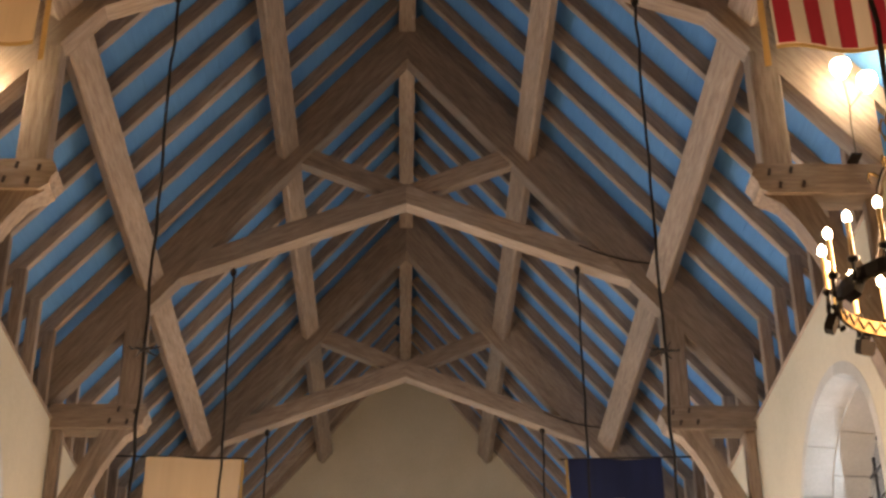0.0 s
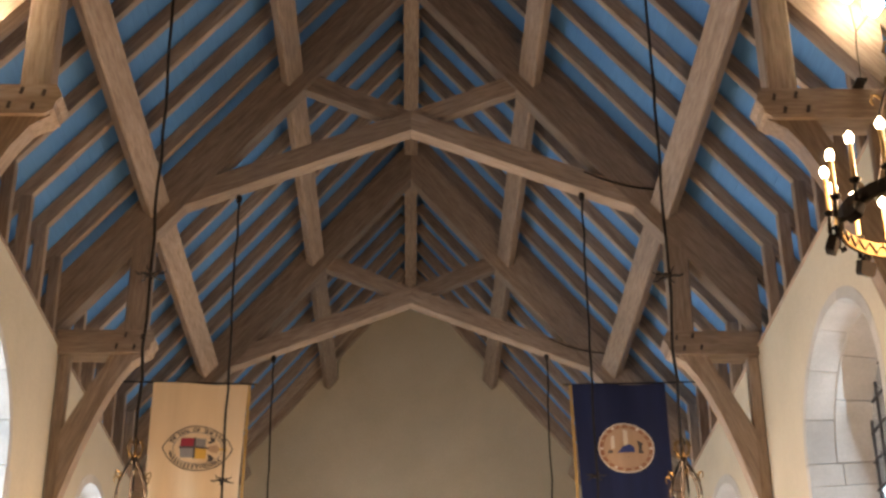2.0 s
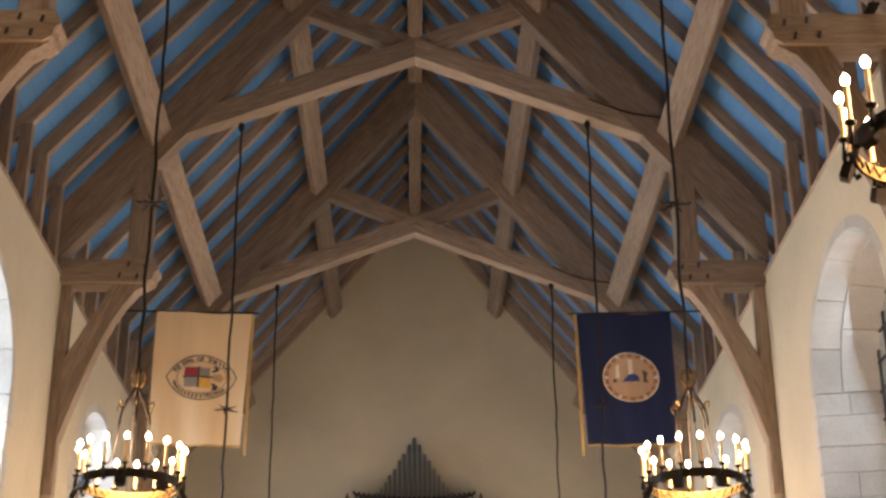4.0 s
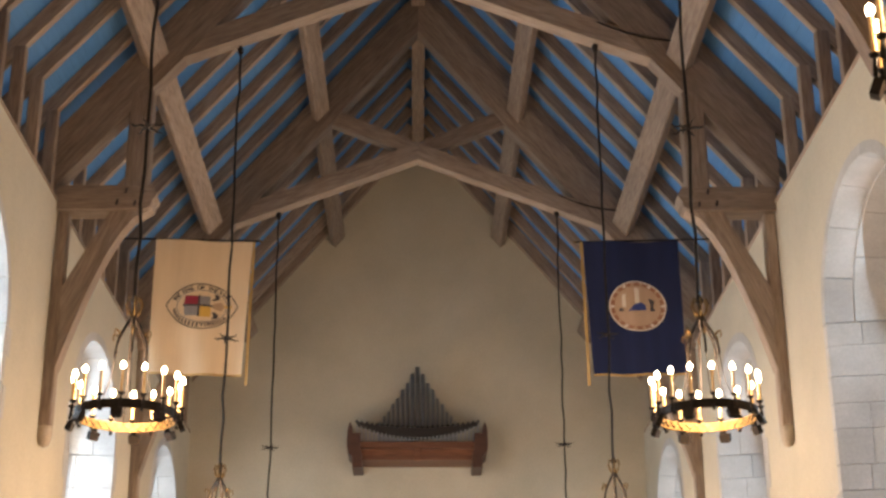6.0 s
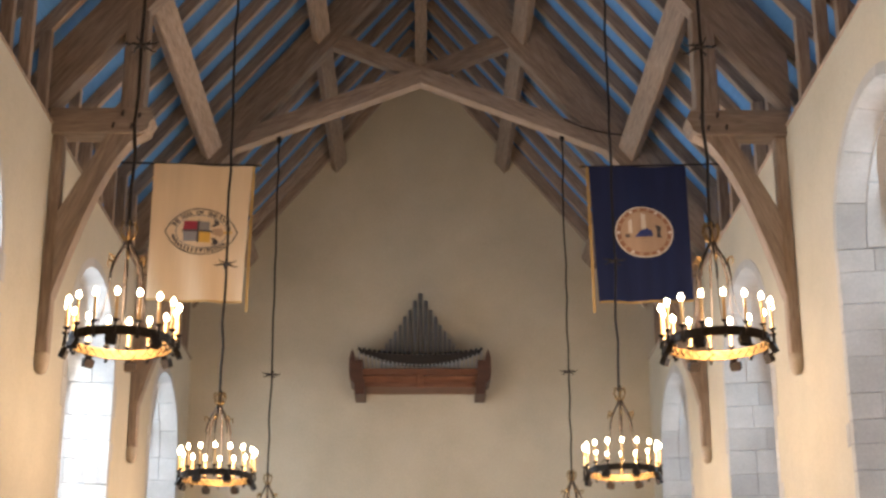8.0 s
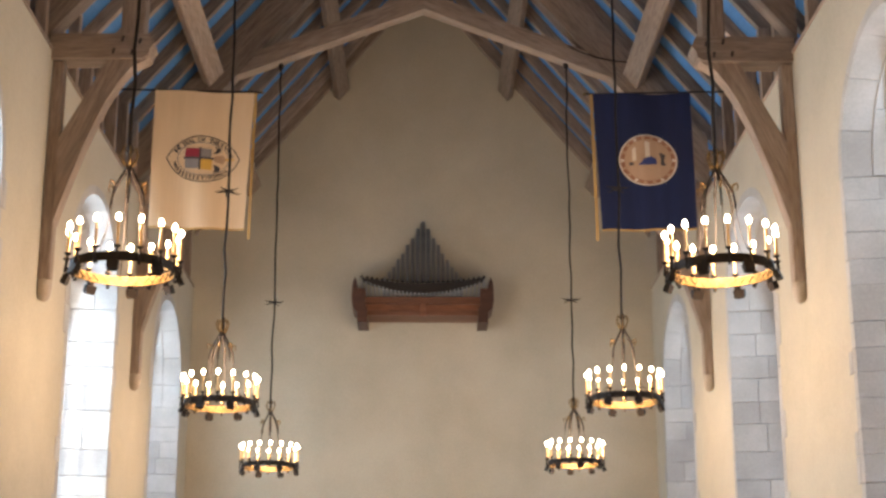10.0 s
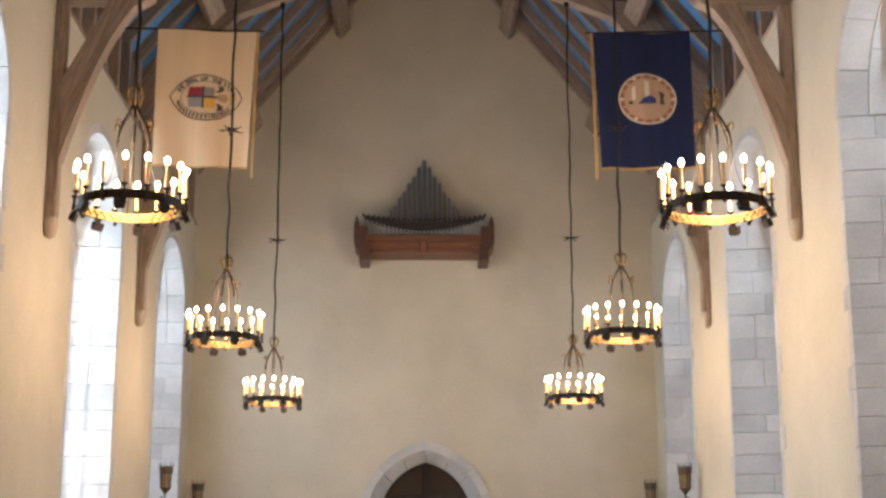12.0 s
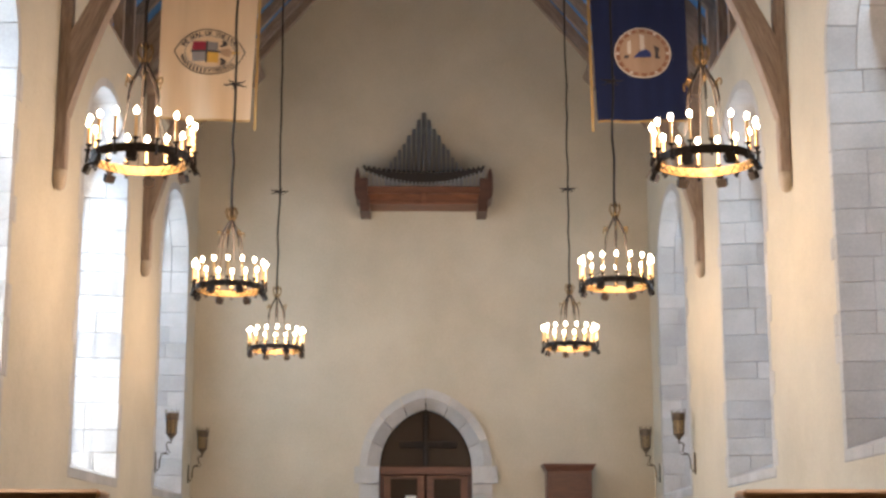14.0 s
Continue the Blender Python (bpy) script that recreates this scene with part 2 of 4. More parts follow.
def lathe(profile, sides=12, centre=(0, 0, 0)):
    """A turned shape from (radius, height) pairs."""
    bm = bmesh.new()
    rings = []
    for r, z in profile:
        rings.append([bm.verts.new((centre[0] + max(r, 0.0004) * math.cos(2 * math.pi * k / sides),
                                    centre[1] + max(r, 0.0004) * math.sin(2 * math.pi * k / sides), centre[2] + z)) for k in range(sides)])
    for r0, r1 in zip(rings, rings[1:]):
        for k in range(sides):
            bm.faces.new((r0[k], r0[(k + 1) % sides], r1[(k + 1) % sides], r1[k]))
    bm.faces.new(rings[0][::-1])
    bm.faces.new(rings[-1])
    return bm


def arch(half, spring, apex, steps=9):
    """Points of a pointed arch from its left springing over the top to the right one."""
    rise = apex - spring
    r = (half * half + rise * rise) / (2 * half)
    if r < half:                 # flatter than a half circle: take an oval with a slight point
        left = [(-half * math.cos(a), spring + rise * math.sin(a) ** 0.96) for a in (math.pi / 2 * i / steps for i in range(steps + 1))]
    else:
        end = math.atan2(rise, r - half)
        left = [(-half + r - r * math.cos(end * i / steps), spring + r * math.sin(end * i / steps)) for i in range(steps + 1)]
    return left + [(-x, z) for x, z in reversed(left[:-1])]


def merge(*parts):
    """Several bmeshes joined into one."""
    bm = bmesh.new()
    for p in parts:
        me = bpy.data.meshes.new("joined")
        p.to_mesh(me)
        p.free()
        bm.from_mesh(me)
        bpy.data.meshes.remove(me)
    return bm

# ---- floor, walls, ceiling ----
floor = part("floor", box((-HALF - 0.9, NEAR_END - 0.6, -0.3), (HALF + 0.9, FAR_END + 0.6, 0)), FLOORING)
tagged(floor, "worn grey stone floor of the nave", "floor", kind="structure")


def window_hole(y, extra):
    pts = arch(WIN_HALF + extra, WIN_SPRING, WIN_APEX + extra)
    return [(y - WIN_HALF - extra, WIN_SILL - extra), *[(y + x, z) for x, z in pts], (y + WIN_HALF + extra, WIN_SILL - extra)]


for side, name in ((-1, "wall_west"), (1, "wall_east")):
    outline = [(NEAR_END - 0.6, 0), (FAR_END + 0.6, 0), (FAR_END + 0.6, WALL_TOP), (NEAR_END - 0.6, WALL_TOP)]
    lo, hi = sorted((side * HALF, side * (HALF + 0.8)))
    wall = part(name, prism(outline, lo, hi, "yzx", [window_hole(y, 0.10) for y in WINDOWS]), PLASTER)
    tagged(wall, "cream plastered side wall with deep arched windows", "wall", kind="structure")

EAVE = HALF + 0.78
gable = [(-HALF, 0), (HALF, 0), (HALF, WALL_TOP + 0.003), (EAVE, WALL_TOP + 0.003), (EAVE, RAFTER + 0.24 - SLOPE * EAVE), (0, RAFTER + 0.27), (-EAVE, RAFTER + 0.24 - SLOPE * EAVE), (-EAVE, WALL_TOP + 0.003), (-HALF, WALL_TOP + 0.003)]
DOOR_HALF, DOOR_SPRING, DOOR_APEX = 0.69, H + 1.22, H + 2.085
DOOR_X = 0.038
doorway = [(DOOR_X - 0.86, 0.001), *[(DOOR_X + x, z) for x, z in arch(0.86, DOOR_SPRING, H + 2.225)], (DOOR_X + 0.86, 0.001)]
end_wall = part("wall_north", prism(gable, FAR_END, FAR_END + 0.6, "xzy", [doorway]), PLASTER)
tagged(end_wall, "cream plastered gable wall with an arched doorway", "wall", kind="structure")
# unseen closing wall, set far back so that little light bounces off it
back_wall = part("wall_south", prism(gable, NEAR_END - 0.6, NEAR_END, "xzy"), PLASTER)
tagged(back_wall, "plain cream plastered gable wall", "wall", kind="structure")

# unseen plain wall, added off the west side to shade the last window
sun_block = part("wall_sun_block", box((-HALF - 4.2, 18.1, 0), (-HALF - 0.82, 18.6, 11)), PLASTER)
tagged(sun_block, "unseen plain outer wall added to shade the last west window", "wall", kind="structure")
outside = part("ground", box((-400, -400, -0.5), (400, 400, -0.31)), FLOORING)
tagged(outside, "flat pale paved ground outside the walls", "ground", kind="structure")

# ceiling: painted boards laid along the nave on the backs of the rafters, in one mesh
RAFTER_DEEP = 0.142
boards = bmesh.new()
c, s = math.cos(ANGLE), math.sin(ANGLE)
top = RAFTER + RAFTER_DEEP / c
slope_length = (HALF + 0.9) / c
count = 38
for side in (-1, 1):
    for i in range(count):
        a, b = slope_length * i / count, slope_length * (i + 1) / count - 0.001
        lift = random.uniform(0, 0.001)
        quad = [(side * (d * c + (h + lift) * s), y, top - d * s + (h + lift) * c)
                for h in (0.001, 0.025) for d, y in ((a, NEAR_END - 0.6), (b, NEAR_END - 0.6), (b, FAR_END + 0.3), (a, FAR_END + 0.3))]
        v = [boards.verts.new(q) for q in quad]
        for f in ((0, 1, 2, 3), (7, 6, 5, 4), (0, 4, 5, 1), (1, 5, 6, 2), (2, 6, 7, 3), (3, 7, 4, 0)):
            boards.faces.new([v[k] for k in f])
ceiling = part("ceiling", boards, BLUE)
tagged(ceiling, "steep boarded ceiling painted medium blue", "ceiling", kind="structure")
cover = part("roof_cover", prism([(-4.4, top + 0.10 - SLOPE * 4.4), (0, top + 0.10), (4.4, top + 0.10 - SLOPE * 4.4), (4.4, top + 0.25 - SLOPE * 4.4), (0, top + 0.25), (-4.4, top + 0.25 - SLOPE * 4.4)],
                                 NEAR_END - 0.8, FAR_END + 0.8, "xzy"), LEAD)
tagged(cover, "plain outer covering of the roof", "roof", kind="structure")

# ---- roof timbers ----
frame_of_roof = empty("roof_frame", pose(0, 0, WALL_TOP), "row of weathered oak common rafters with short ashlar studs", "rafters", kind="structure")
STEP = BAY / 7
base = pose(0, 0, -WALL_TOP)
PHASE = {-1: 0.5, 1: 0.0}       # the rafters of the two slopes are staggered by half a step
rafter_mesh = stud_mesh = None
for side in (-1, 1):
    foot = Vector((side * (HALF + 0.78), 0, RAFTER - SLOPE * (HALF + 0.78)))
    head = Vector((side * 0.06, 0, RAFTER - SLOPE * 0.06))
    out = Vector((side * s, 0, c))
    for y in (TRUSSES[1] + (k + PHASE[side]) * STEP for k in range(-36, 21)):
        j = random.uniform(-0.012, 0.012)
        shift = Vector((0, y + j, 0)) + out * (RAFTER_DEEP / 2)
        m, length = along(foot + shift, head + shift, out)
        if rafter_mesh is None:
            rafter_mesh = mesh_of("common_rafter", box((-length / 2, -0.042, -RAFTER_DEEP / 2), (length / 2, 0.042, RAFTER_DEEP / 2), 0.006), OAK)
        part("common_rafter", rafter_mesh, OAK, frame_of_roof, at=base @ m)
        if min(abs(y - t) for t in TRUSSES) < 0.1:
            continue
        x = side * (HALF + 0.065)
        m, length = along((x, y + j, WALL_TOP), (x, y + j, RAFTER - SLOPE * (HALF + 0.02)), (side, 0, 0))
        if stud_mesh is None:
            stud_mesh = mesh_of("ashlar_stud", box((-length / 2, -0.05, -0.055), (length / 2, 0.05, 0.055), 0.006), OAK)
        part("ashlar_stud", stud_mesh, OAK, frame_of_roof, at=base @ m)

for side in (-1, 1):            # half truss against the end wall
    wall_rafter = [(0, H + 10.55), (side * HALF, H + 10.55 - SLOPE * HALF), (side * HALF, RAFTER + 0.2 - SLOPE * HALF), (0, RAFTER + 0.2)]
    m, length = along((side * HALF, FAR_END - 0.1, H + 10.55 - SLOPE * HALF), (0, FAR_END - 0.1, H + 10.55), (side * s, 0, c))
    bm = chamfer(prism(wall_rafter, FAR_END - 0.12, FAR_END - 0.002, "xzy"), 0.01)
    bm.transform(m.inverted())
    tagged(part("wall_rafter", bm, OAK, at=m), "weathered oak rafter flat against the gable wall", "rafter", "wall rafters", "structure")

for side in (-1, 1):
    plate = timber("wall_plate", (side * (HALF + 0.07), NEAR_END + 0.002, WALL_TOP + 0.02), (side * (HALF + 0.07), FAR_END - 0.002, WALL_TOP + 0.02), 0.165, 0.045, OAK, None)
    tagged(plate, "weathered oak wall plate along the head of the wall", "beam", "wall plates", "structure")

ridge = timber("ridge_beam", (0, NEAR_END, H + 10.55), (0, FAR_END, H + 10.55), 0.19, 0.38, OAK, None)
tagged(ridge, "long weathered oak ridge beam under the roof", "beam", kind="structure")
for side in (-1, 1):
    for x0, z0, wide, deep in ((1.307, H + 8.626, 0.245, 0.12), (2.640, H + 7.033, 0.265, 0.14)):
        # x0, z0: the lower outer edge
        mid = Vector((side * x0, 0, z0)) + Vector((-side * c, 0, s)) * (wide / 2) + Vector((side * s, 0, c)) * (deep / 2)
        for a, b in zip([NEAR_END, *TRUSSES], [*TRUSSES, FAR_END]):
            p = timber("roof_purlin", mid + Vector((0, a + 0.10 * (a > 0), 0)), mid + Vector((0, b - 0.10 * (b < 20), 0)), wide, deep, OAK, None, (side * s, 0, c))
            tagged(p, "weathered oak purlin running between the trusses", "beam", "roof purlins", "structure")


def build_truss():
    """A hammer-beam truss with scissor braces; its base is the floor under the ridge."""
    thing = empty("roof_truss", pose(0, 0, 0), "weathered oak hammer-beam roof truss with scissor braces", "truss", "roof trusses")
    for side in (-1, 1):
        out = Vector((side * s, 0, c))
        # principal rafter, mitred on the centre line
        x1 = HALF + 0.06
        v = 0.40 / c
        chord = [(0, PRINCIPAL), (side * x1, PRINCIPAL - SLOPE * x1), (side * x1, PRINCIPAL - SLOPE * x1 + v), (0, PRINCIPAL + v)]
        m, length = along((side * x1, 0, PRINCIPAL - SLOPE * x1), (0, 0, PRINCIPAL), out)
        bm = chamfer(prism(chord, -0.10, 0.10, "xzy"), 0.012)
        bm.transform(m.inverted())
        part("principal_rafter", bm, OAK, thing, at=m)
        # scissor braces: a lower half up to the crossing, an upper half beyond it
        k = 0.394
        foot, crown = H + 7.17, H + 8.11
        lower = [(side * 2.42, crown - k * 2.42), (0, crown), (0, crown + 0.235), (side * 2.30, crown + 0.235 - k * 2.30)]
        m, length = along((side * 2.42, 0, crown - k * 2.42), (0, 0, crown))
        bm = chamfer(prism(lower, -0.095, 0.095, "xzy"), 0.01)
        bm.transform(m.inverted())
        part("scissor_brace", bm, OAK, thing, at=m)
        upper = [(side * 0.02, crown + 0.05), (side * 1.22, crown + 0.05 + 0.42 * 1.2), (side * 1.10, crown + 0.27 + 0.42 * 1.1), (side * 0.02, crown + 0.26)]
        m, length = along((side * 1.2, 0, crown + 0.5), (0, 0, crown))
        bm = chamfer(prism(upper, -0.05, 0.09, "xzy"), 0.01)
        bm.transform(m.inverted())
        part("upper_brace", bm, OAK, thing, at=m)
        # hammer beam with a shaped nose, the post on it, the wall post under it
        z0, z1 = H + 5.545, H + 5.79
        nose = [(3.46, z0), (3.46, z1), (2.545, z1), (2.515, z1 - 0.05), (2.50, z1 - 0.10), (2.535, z0 + 0.10), (2.55, z0 + 0.04), (2.61, z0)]
        bm = chamfer(prism([(side * x, z) for x, z in nose], -0.125, 0.125, "xzy"), 0.012)
        m = pose(side * 3, 0, z0)
        bm.transform(m.inverted())
        beam = part("hammer_beam", bm, OAK, thing, at=m)
        for i, (px, pz) in enumerate(((2.63, 0.17), (2.70, 0.06), (2.79, 0.19), (2.87, 0.07))):
            part("peg", box((-0.012, -0.011, -0.028), (0.012, 0.006, 0.028), 0.003), DARKWOOD, beam, "dark oak peg", pose(side * px - side * 3, -0.125, pz, 0, 12, 0))
        timber("hammer_post", (side * 2.71, 0, z1), (side * 2.71, 0, PRINCIPAL - SLOPE * 2.71 + 0.1), 0.20, 0.22, OAK, thing, (side, 0, 0))
        timber("wall_post", (side * 3.384, 0, H + 3.45), (side * 3.384, 0, z0), 0.12, 0.11, OAK, thing, (side, 0, 0))
        # curved brace: straight above, swept into the wall post below
        lower_edge, upper_edge = [], []
        for i in range(9):
            u = i / 8
            lower_edge.append((2.57 + 0.76 * (u ** 1.4) ** 0.58, z0 + 0.01 - 1.58 * u ** 1.4))
            upper_edge.append((2.93 + 0.405 * u, z0 + 0.002 - 0.78 * u))
        shape = lower_edge + upper_edge[::-1]
        bm = chamfer(prism([(side * x, z) for x, z in shape], -0.085, 0.085, "xzy"), 0.01)
        m, length = along((side * 3.3, 0, z0 - 1.4), (side * 2.7, 0, z0))
        bm.transform(m.inverted())
        part("curved_brace", bm, OAK, thing, at=m)
        part("corbel", lathe([(0.015, -0.14), (0.042, -0.125), (0.060, -0.08), (0.068, -0.01), (0.067, 0.045), (0.055, 0.06)], 14), CORBEL, thing, "rounded brownish stone corbel", pose(side * 3.385, 0, H + 3.40), True)
    return thing


truss = build_truss()
truss.matrix_basis = pose(0, TRUSSES[0], 0)
for y in TRUSSES[1:]:
    copy_thing(truss, pose(0, y, 0))

# ---- windows ----
def jamb_cut(u):
    """Half width of the splayed opening at the share u of its depth."""
    return WIN_HALF - 0.10 * u


def build_window(y0, side, number):
    thing = empty("window_%d" % number, pose(side * HALF, y0, WIN_SILL), "deep arched window with pale stone reveals and leaded glass", "window", kind="structure")
    def at(u, y, z):            # u metres into the wall
        return (side * u, y - y0, z - WIN_SILL)
    rnd = random.Random(number)
    def block(pts8, name="stone"):
        bm = bmesh.new()
        v = [bm.verts.new(p) for p in pts8]
        for f in ((0, 1, 2, 3), (7, 6, 5, 4), (0, 4, 5, 1), (1, 5, 6, 2), (2, 6, 7, 3), (3, 7, 4, 0)):
            bm.faces.new([v[k] for k in f])
        bmesh.ops.recalc_face_normals(bm, faces=bm.faces[:])
        bmesh.ops.bevel(bm, geom=bm.edges[:], offset=0.005, segments=1, affect="EDGES")
        part(name, bm, STONE, thing)
    deep = WIN_DEEP + 0.2
    for jamb in (-1, 1):
        z = WIN_SILL + 0.002
        while z < WIN_SPRING - 0.08:
            h = min(rnd.uniform(0.19, 0.31), WIN_SPRING - z)
            if WIN_SPRING - z - h < 0.16:
                h = WIN_SPRING - z
            split = rnd.choice((None, 0.38, 0.55, 0.32, 0.48))
            cuts = [0, 1] if split is None else [0, split, 1]
            proud = rnd.uniform(0.002, 0.006)
            extra = 0.115 if rnd.random() < 0.7 else 0.19
            for a, b in zip(cuts, cuts[1:]):
                lo, hi = z + 0.0015, z + h - 0.0015
                ua, ub = a * deep - (proud if a == 0 else -0.0015), b * deep - 0.0015
                jit = rnd.uniform(-0.004, 0.004)
                na, nb = jamb_cut(max(ua, 0) / WIN_DEEP) + jit, jamb_cut(ub / WIN_DEEP) + jit
                # the face that shows on the wall is thin; behind it the stone is as deep as the opening is cut
                w = WIN_HALF + 0.098
                block([at(ua, y0 + jamb * na, lo), at(ub, y0 + jamb * nb, lo), at(ub, y0 + jamb * w, lo), at(ua, y0 + jamb * w, lo),
                       at(ua, y0 + jamb * na, hi), at(ub, y0 + jamb * nb, hi), at(ub, y0 + jamb * w, hi), at(ua, y0 + jamb * w, hi)])
            if extra > 0.15:
                block([at(-0.005, y0 + jamb * (WIN_HALF + 0.1), z + 0.005), at(0.0, y0 + jamb * (WIN_HALF + 0.1), z + 0.005), at(0.0, y0 + jamb * (WIN_HALF + extra), z + 0.005), at(-0.005, y0 + jamb * (WIN_HALF + extra), z + 0.005),
                       at(-0.005, y0 + jamb * (WIN_HALF + 0.1), z + h - 0.005), at(0.0, y0 + jamb * (WIN_HALF + 0.1), z + h - 0.005), at(0.0, y0 + jamb * (WIN_HALF + extra), z + h - 0.005), at(-0.005, y0 + jamb * (WIN_HALF + extra), z + h - 0.005)], "quoin_face")
            z += h
    # voussoirs in two orders across the depth, their joints staggered
    fine = 24
    outer = arch(WIN_HALF + 0.098, WIN_SPRING, WIN_APEX + 0.098, fine)
    def soffit(u, lift=0.0):
        share = u / deep
        return arch(WIN_HALF + (jamb_cut(deep / WIN_DEEP) - WIN_HALF) * share + lift, WIN_SPRING, WIN_APEX - 0.12 * share + lift, fine)
    for u0, u1, lift, joints in ((-0.003, 0.235, 0.0, (0, 6, 13, 20, 28, 35, 42, 48)), (0.238, deep, -0.014, (0, 9, 16, 24, 32, 39, 48))):
        near, far = soffit(max(u0, 0), lift), soffit(u1, lift)
        for k0, k1 in zip(joints, joints[1:]):
            bm = bmesh.new()
            rows = []
            for line, u in ((near, u0), (far, u1), (outer, u1), (outer, u0)):
                row = []
                for k in range(k0, k1 + 1):
                    x, z = line[k]
                    if k in (k0, k1):       # a thin open joint at either end
                        x2, z2 = line[k + 1 if k == k0 else k - 1]
                        x, z = x + (x2 - x) * 0.05, z + (z2 - z) * 0.05
                    row.append(bm.verts.new(at(u, y0 + x, z)))
                rows.append(row)
            for r0, r1 in zip(rows, rows[1:] + rows[:1]):
                for k in range(k1 - k0):
                    bm.faces.new((r0[k], r0[k + 1], r1[k + 1], r1[k]))
            for k in (0, k1 - k0):
                bm.faces.new([r[k] for r in rows])
            part("voussoir", bm, STONE, thing)
    # sloping sill
    for i in range(3):
        a, b = ((WIN_HALF + 0.098) * (2 * f - 1) for f in (i / 3 + 0.001, (i + 1) / 3 - 0.001))
        block([at(-0.004, y0 + a, WIN_SILL - 0.098), at(deep, y0 + a, WIN_SILL - 0.098), at(deep, y0 + b, WIN_SILL - 0.098), at(-0.004, y0 + b, WIN_SILL - 0.098),
               at(-0.004, y0 + a, WIN_SILL + 0.0), at(deep, y0 + a, WIN_SILL + 0.24), at(deep, y0 + b, WIN_SILL + 0.24), at(-0.004, y0 + b, WIN_SILL + 0.0)], "sill_stone")
    # glass and its cames
    half = jamb_cut(1)
    outline = [(-half, WIN_SILL + 0.14), *arch(half + 0.03, WIN_SPRING, WIN_APEX - 0.09), (half, WIN_SILL + 0.14)]
    u = WIN_DEEP
    glass = part("pane", prism([(x, z - WIN_SILL) for x, z in outline], side * u, side * (u + 0.006), "yzx"), GLASS, thing, "leaded glass pane")
    glass.visible_shadow = False
    bars = []
    for k in range(-4, 5):
        x = k * 0.23
        bars.append(box((side * u - 0.012, x - 0.009, 0.16), (side * u + 0.012, x + 0.009, WIN_APEX - WIN_SILL - 0.1 - 0.55 * (abs(x) / half) ** 2.2)))
    for k in range(1, 17):
        z = k * 0.245
        w = half if z < WIN_SPRING - WIN_SILL else half * math.sqrt(max(0.02, 1 - ((z + WIN_SILL - WIN_SPRING) / (WIN_APEX - WIN_SPRING)) ** 2))
        bars.append(box((side * u - 0.010, -w, z - 0.008), (side * u + 0.010, w, z + 0.008)))
    part("lead_came", merge(*bars), LEAD, thing, "dark lead glazing bars")
    # skylight in the opening
    lamp = bpy.data.lights.new("window_daylight", "AREA")
    lamp.shape, lamp.size, lamp.size_y = "RECTANGLE", 3.9, 1.75
    lamp.energy, lamp.color = WINDOW_WATTS[side] * (0.7 if side < 0 and y0 > 20 else 1.0), (0.66, 0.83, 1.0)     # the last west window is dimmed for the added outer wall
    eye = Vector((side * (HALF + WIN_DEEP + 0.24), y0, (WIN_SILL + WIN_APEX) / 2))
    light = new("window_daylight", lamp)
    light.matrix_world = pose(*eye, 0, side * 74, 0)      # skylight comes in from above


number = 0
for side in (-1, 1):
    for y in WINDOWS:
        number += 1
        build_window(y, side, number)

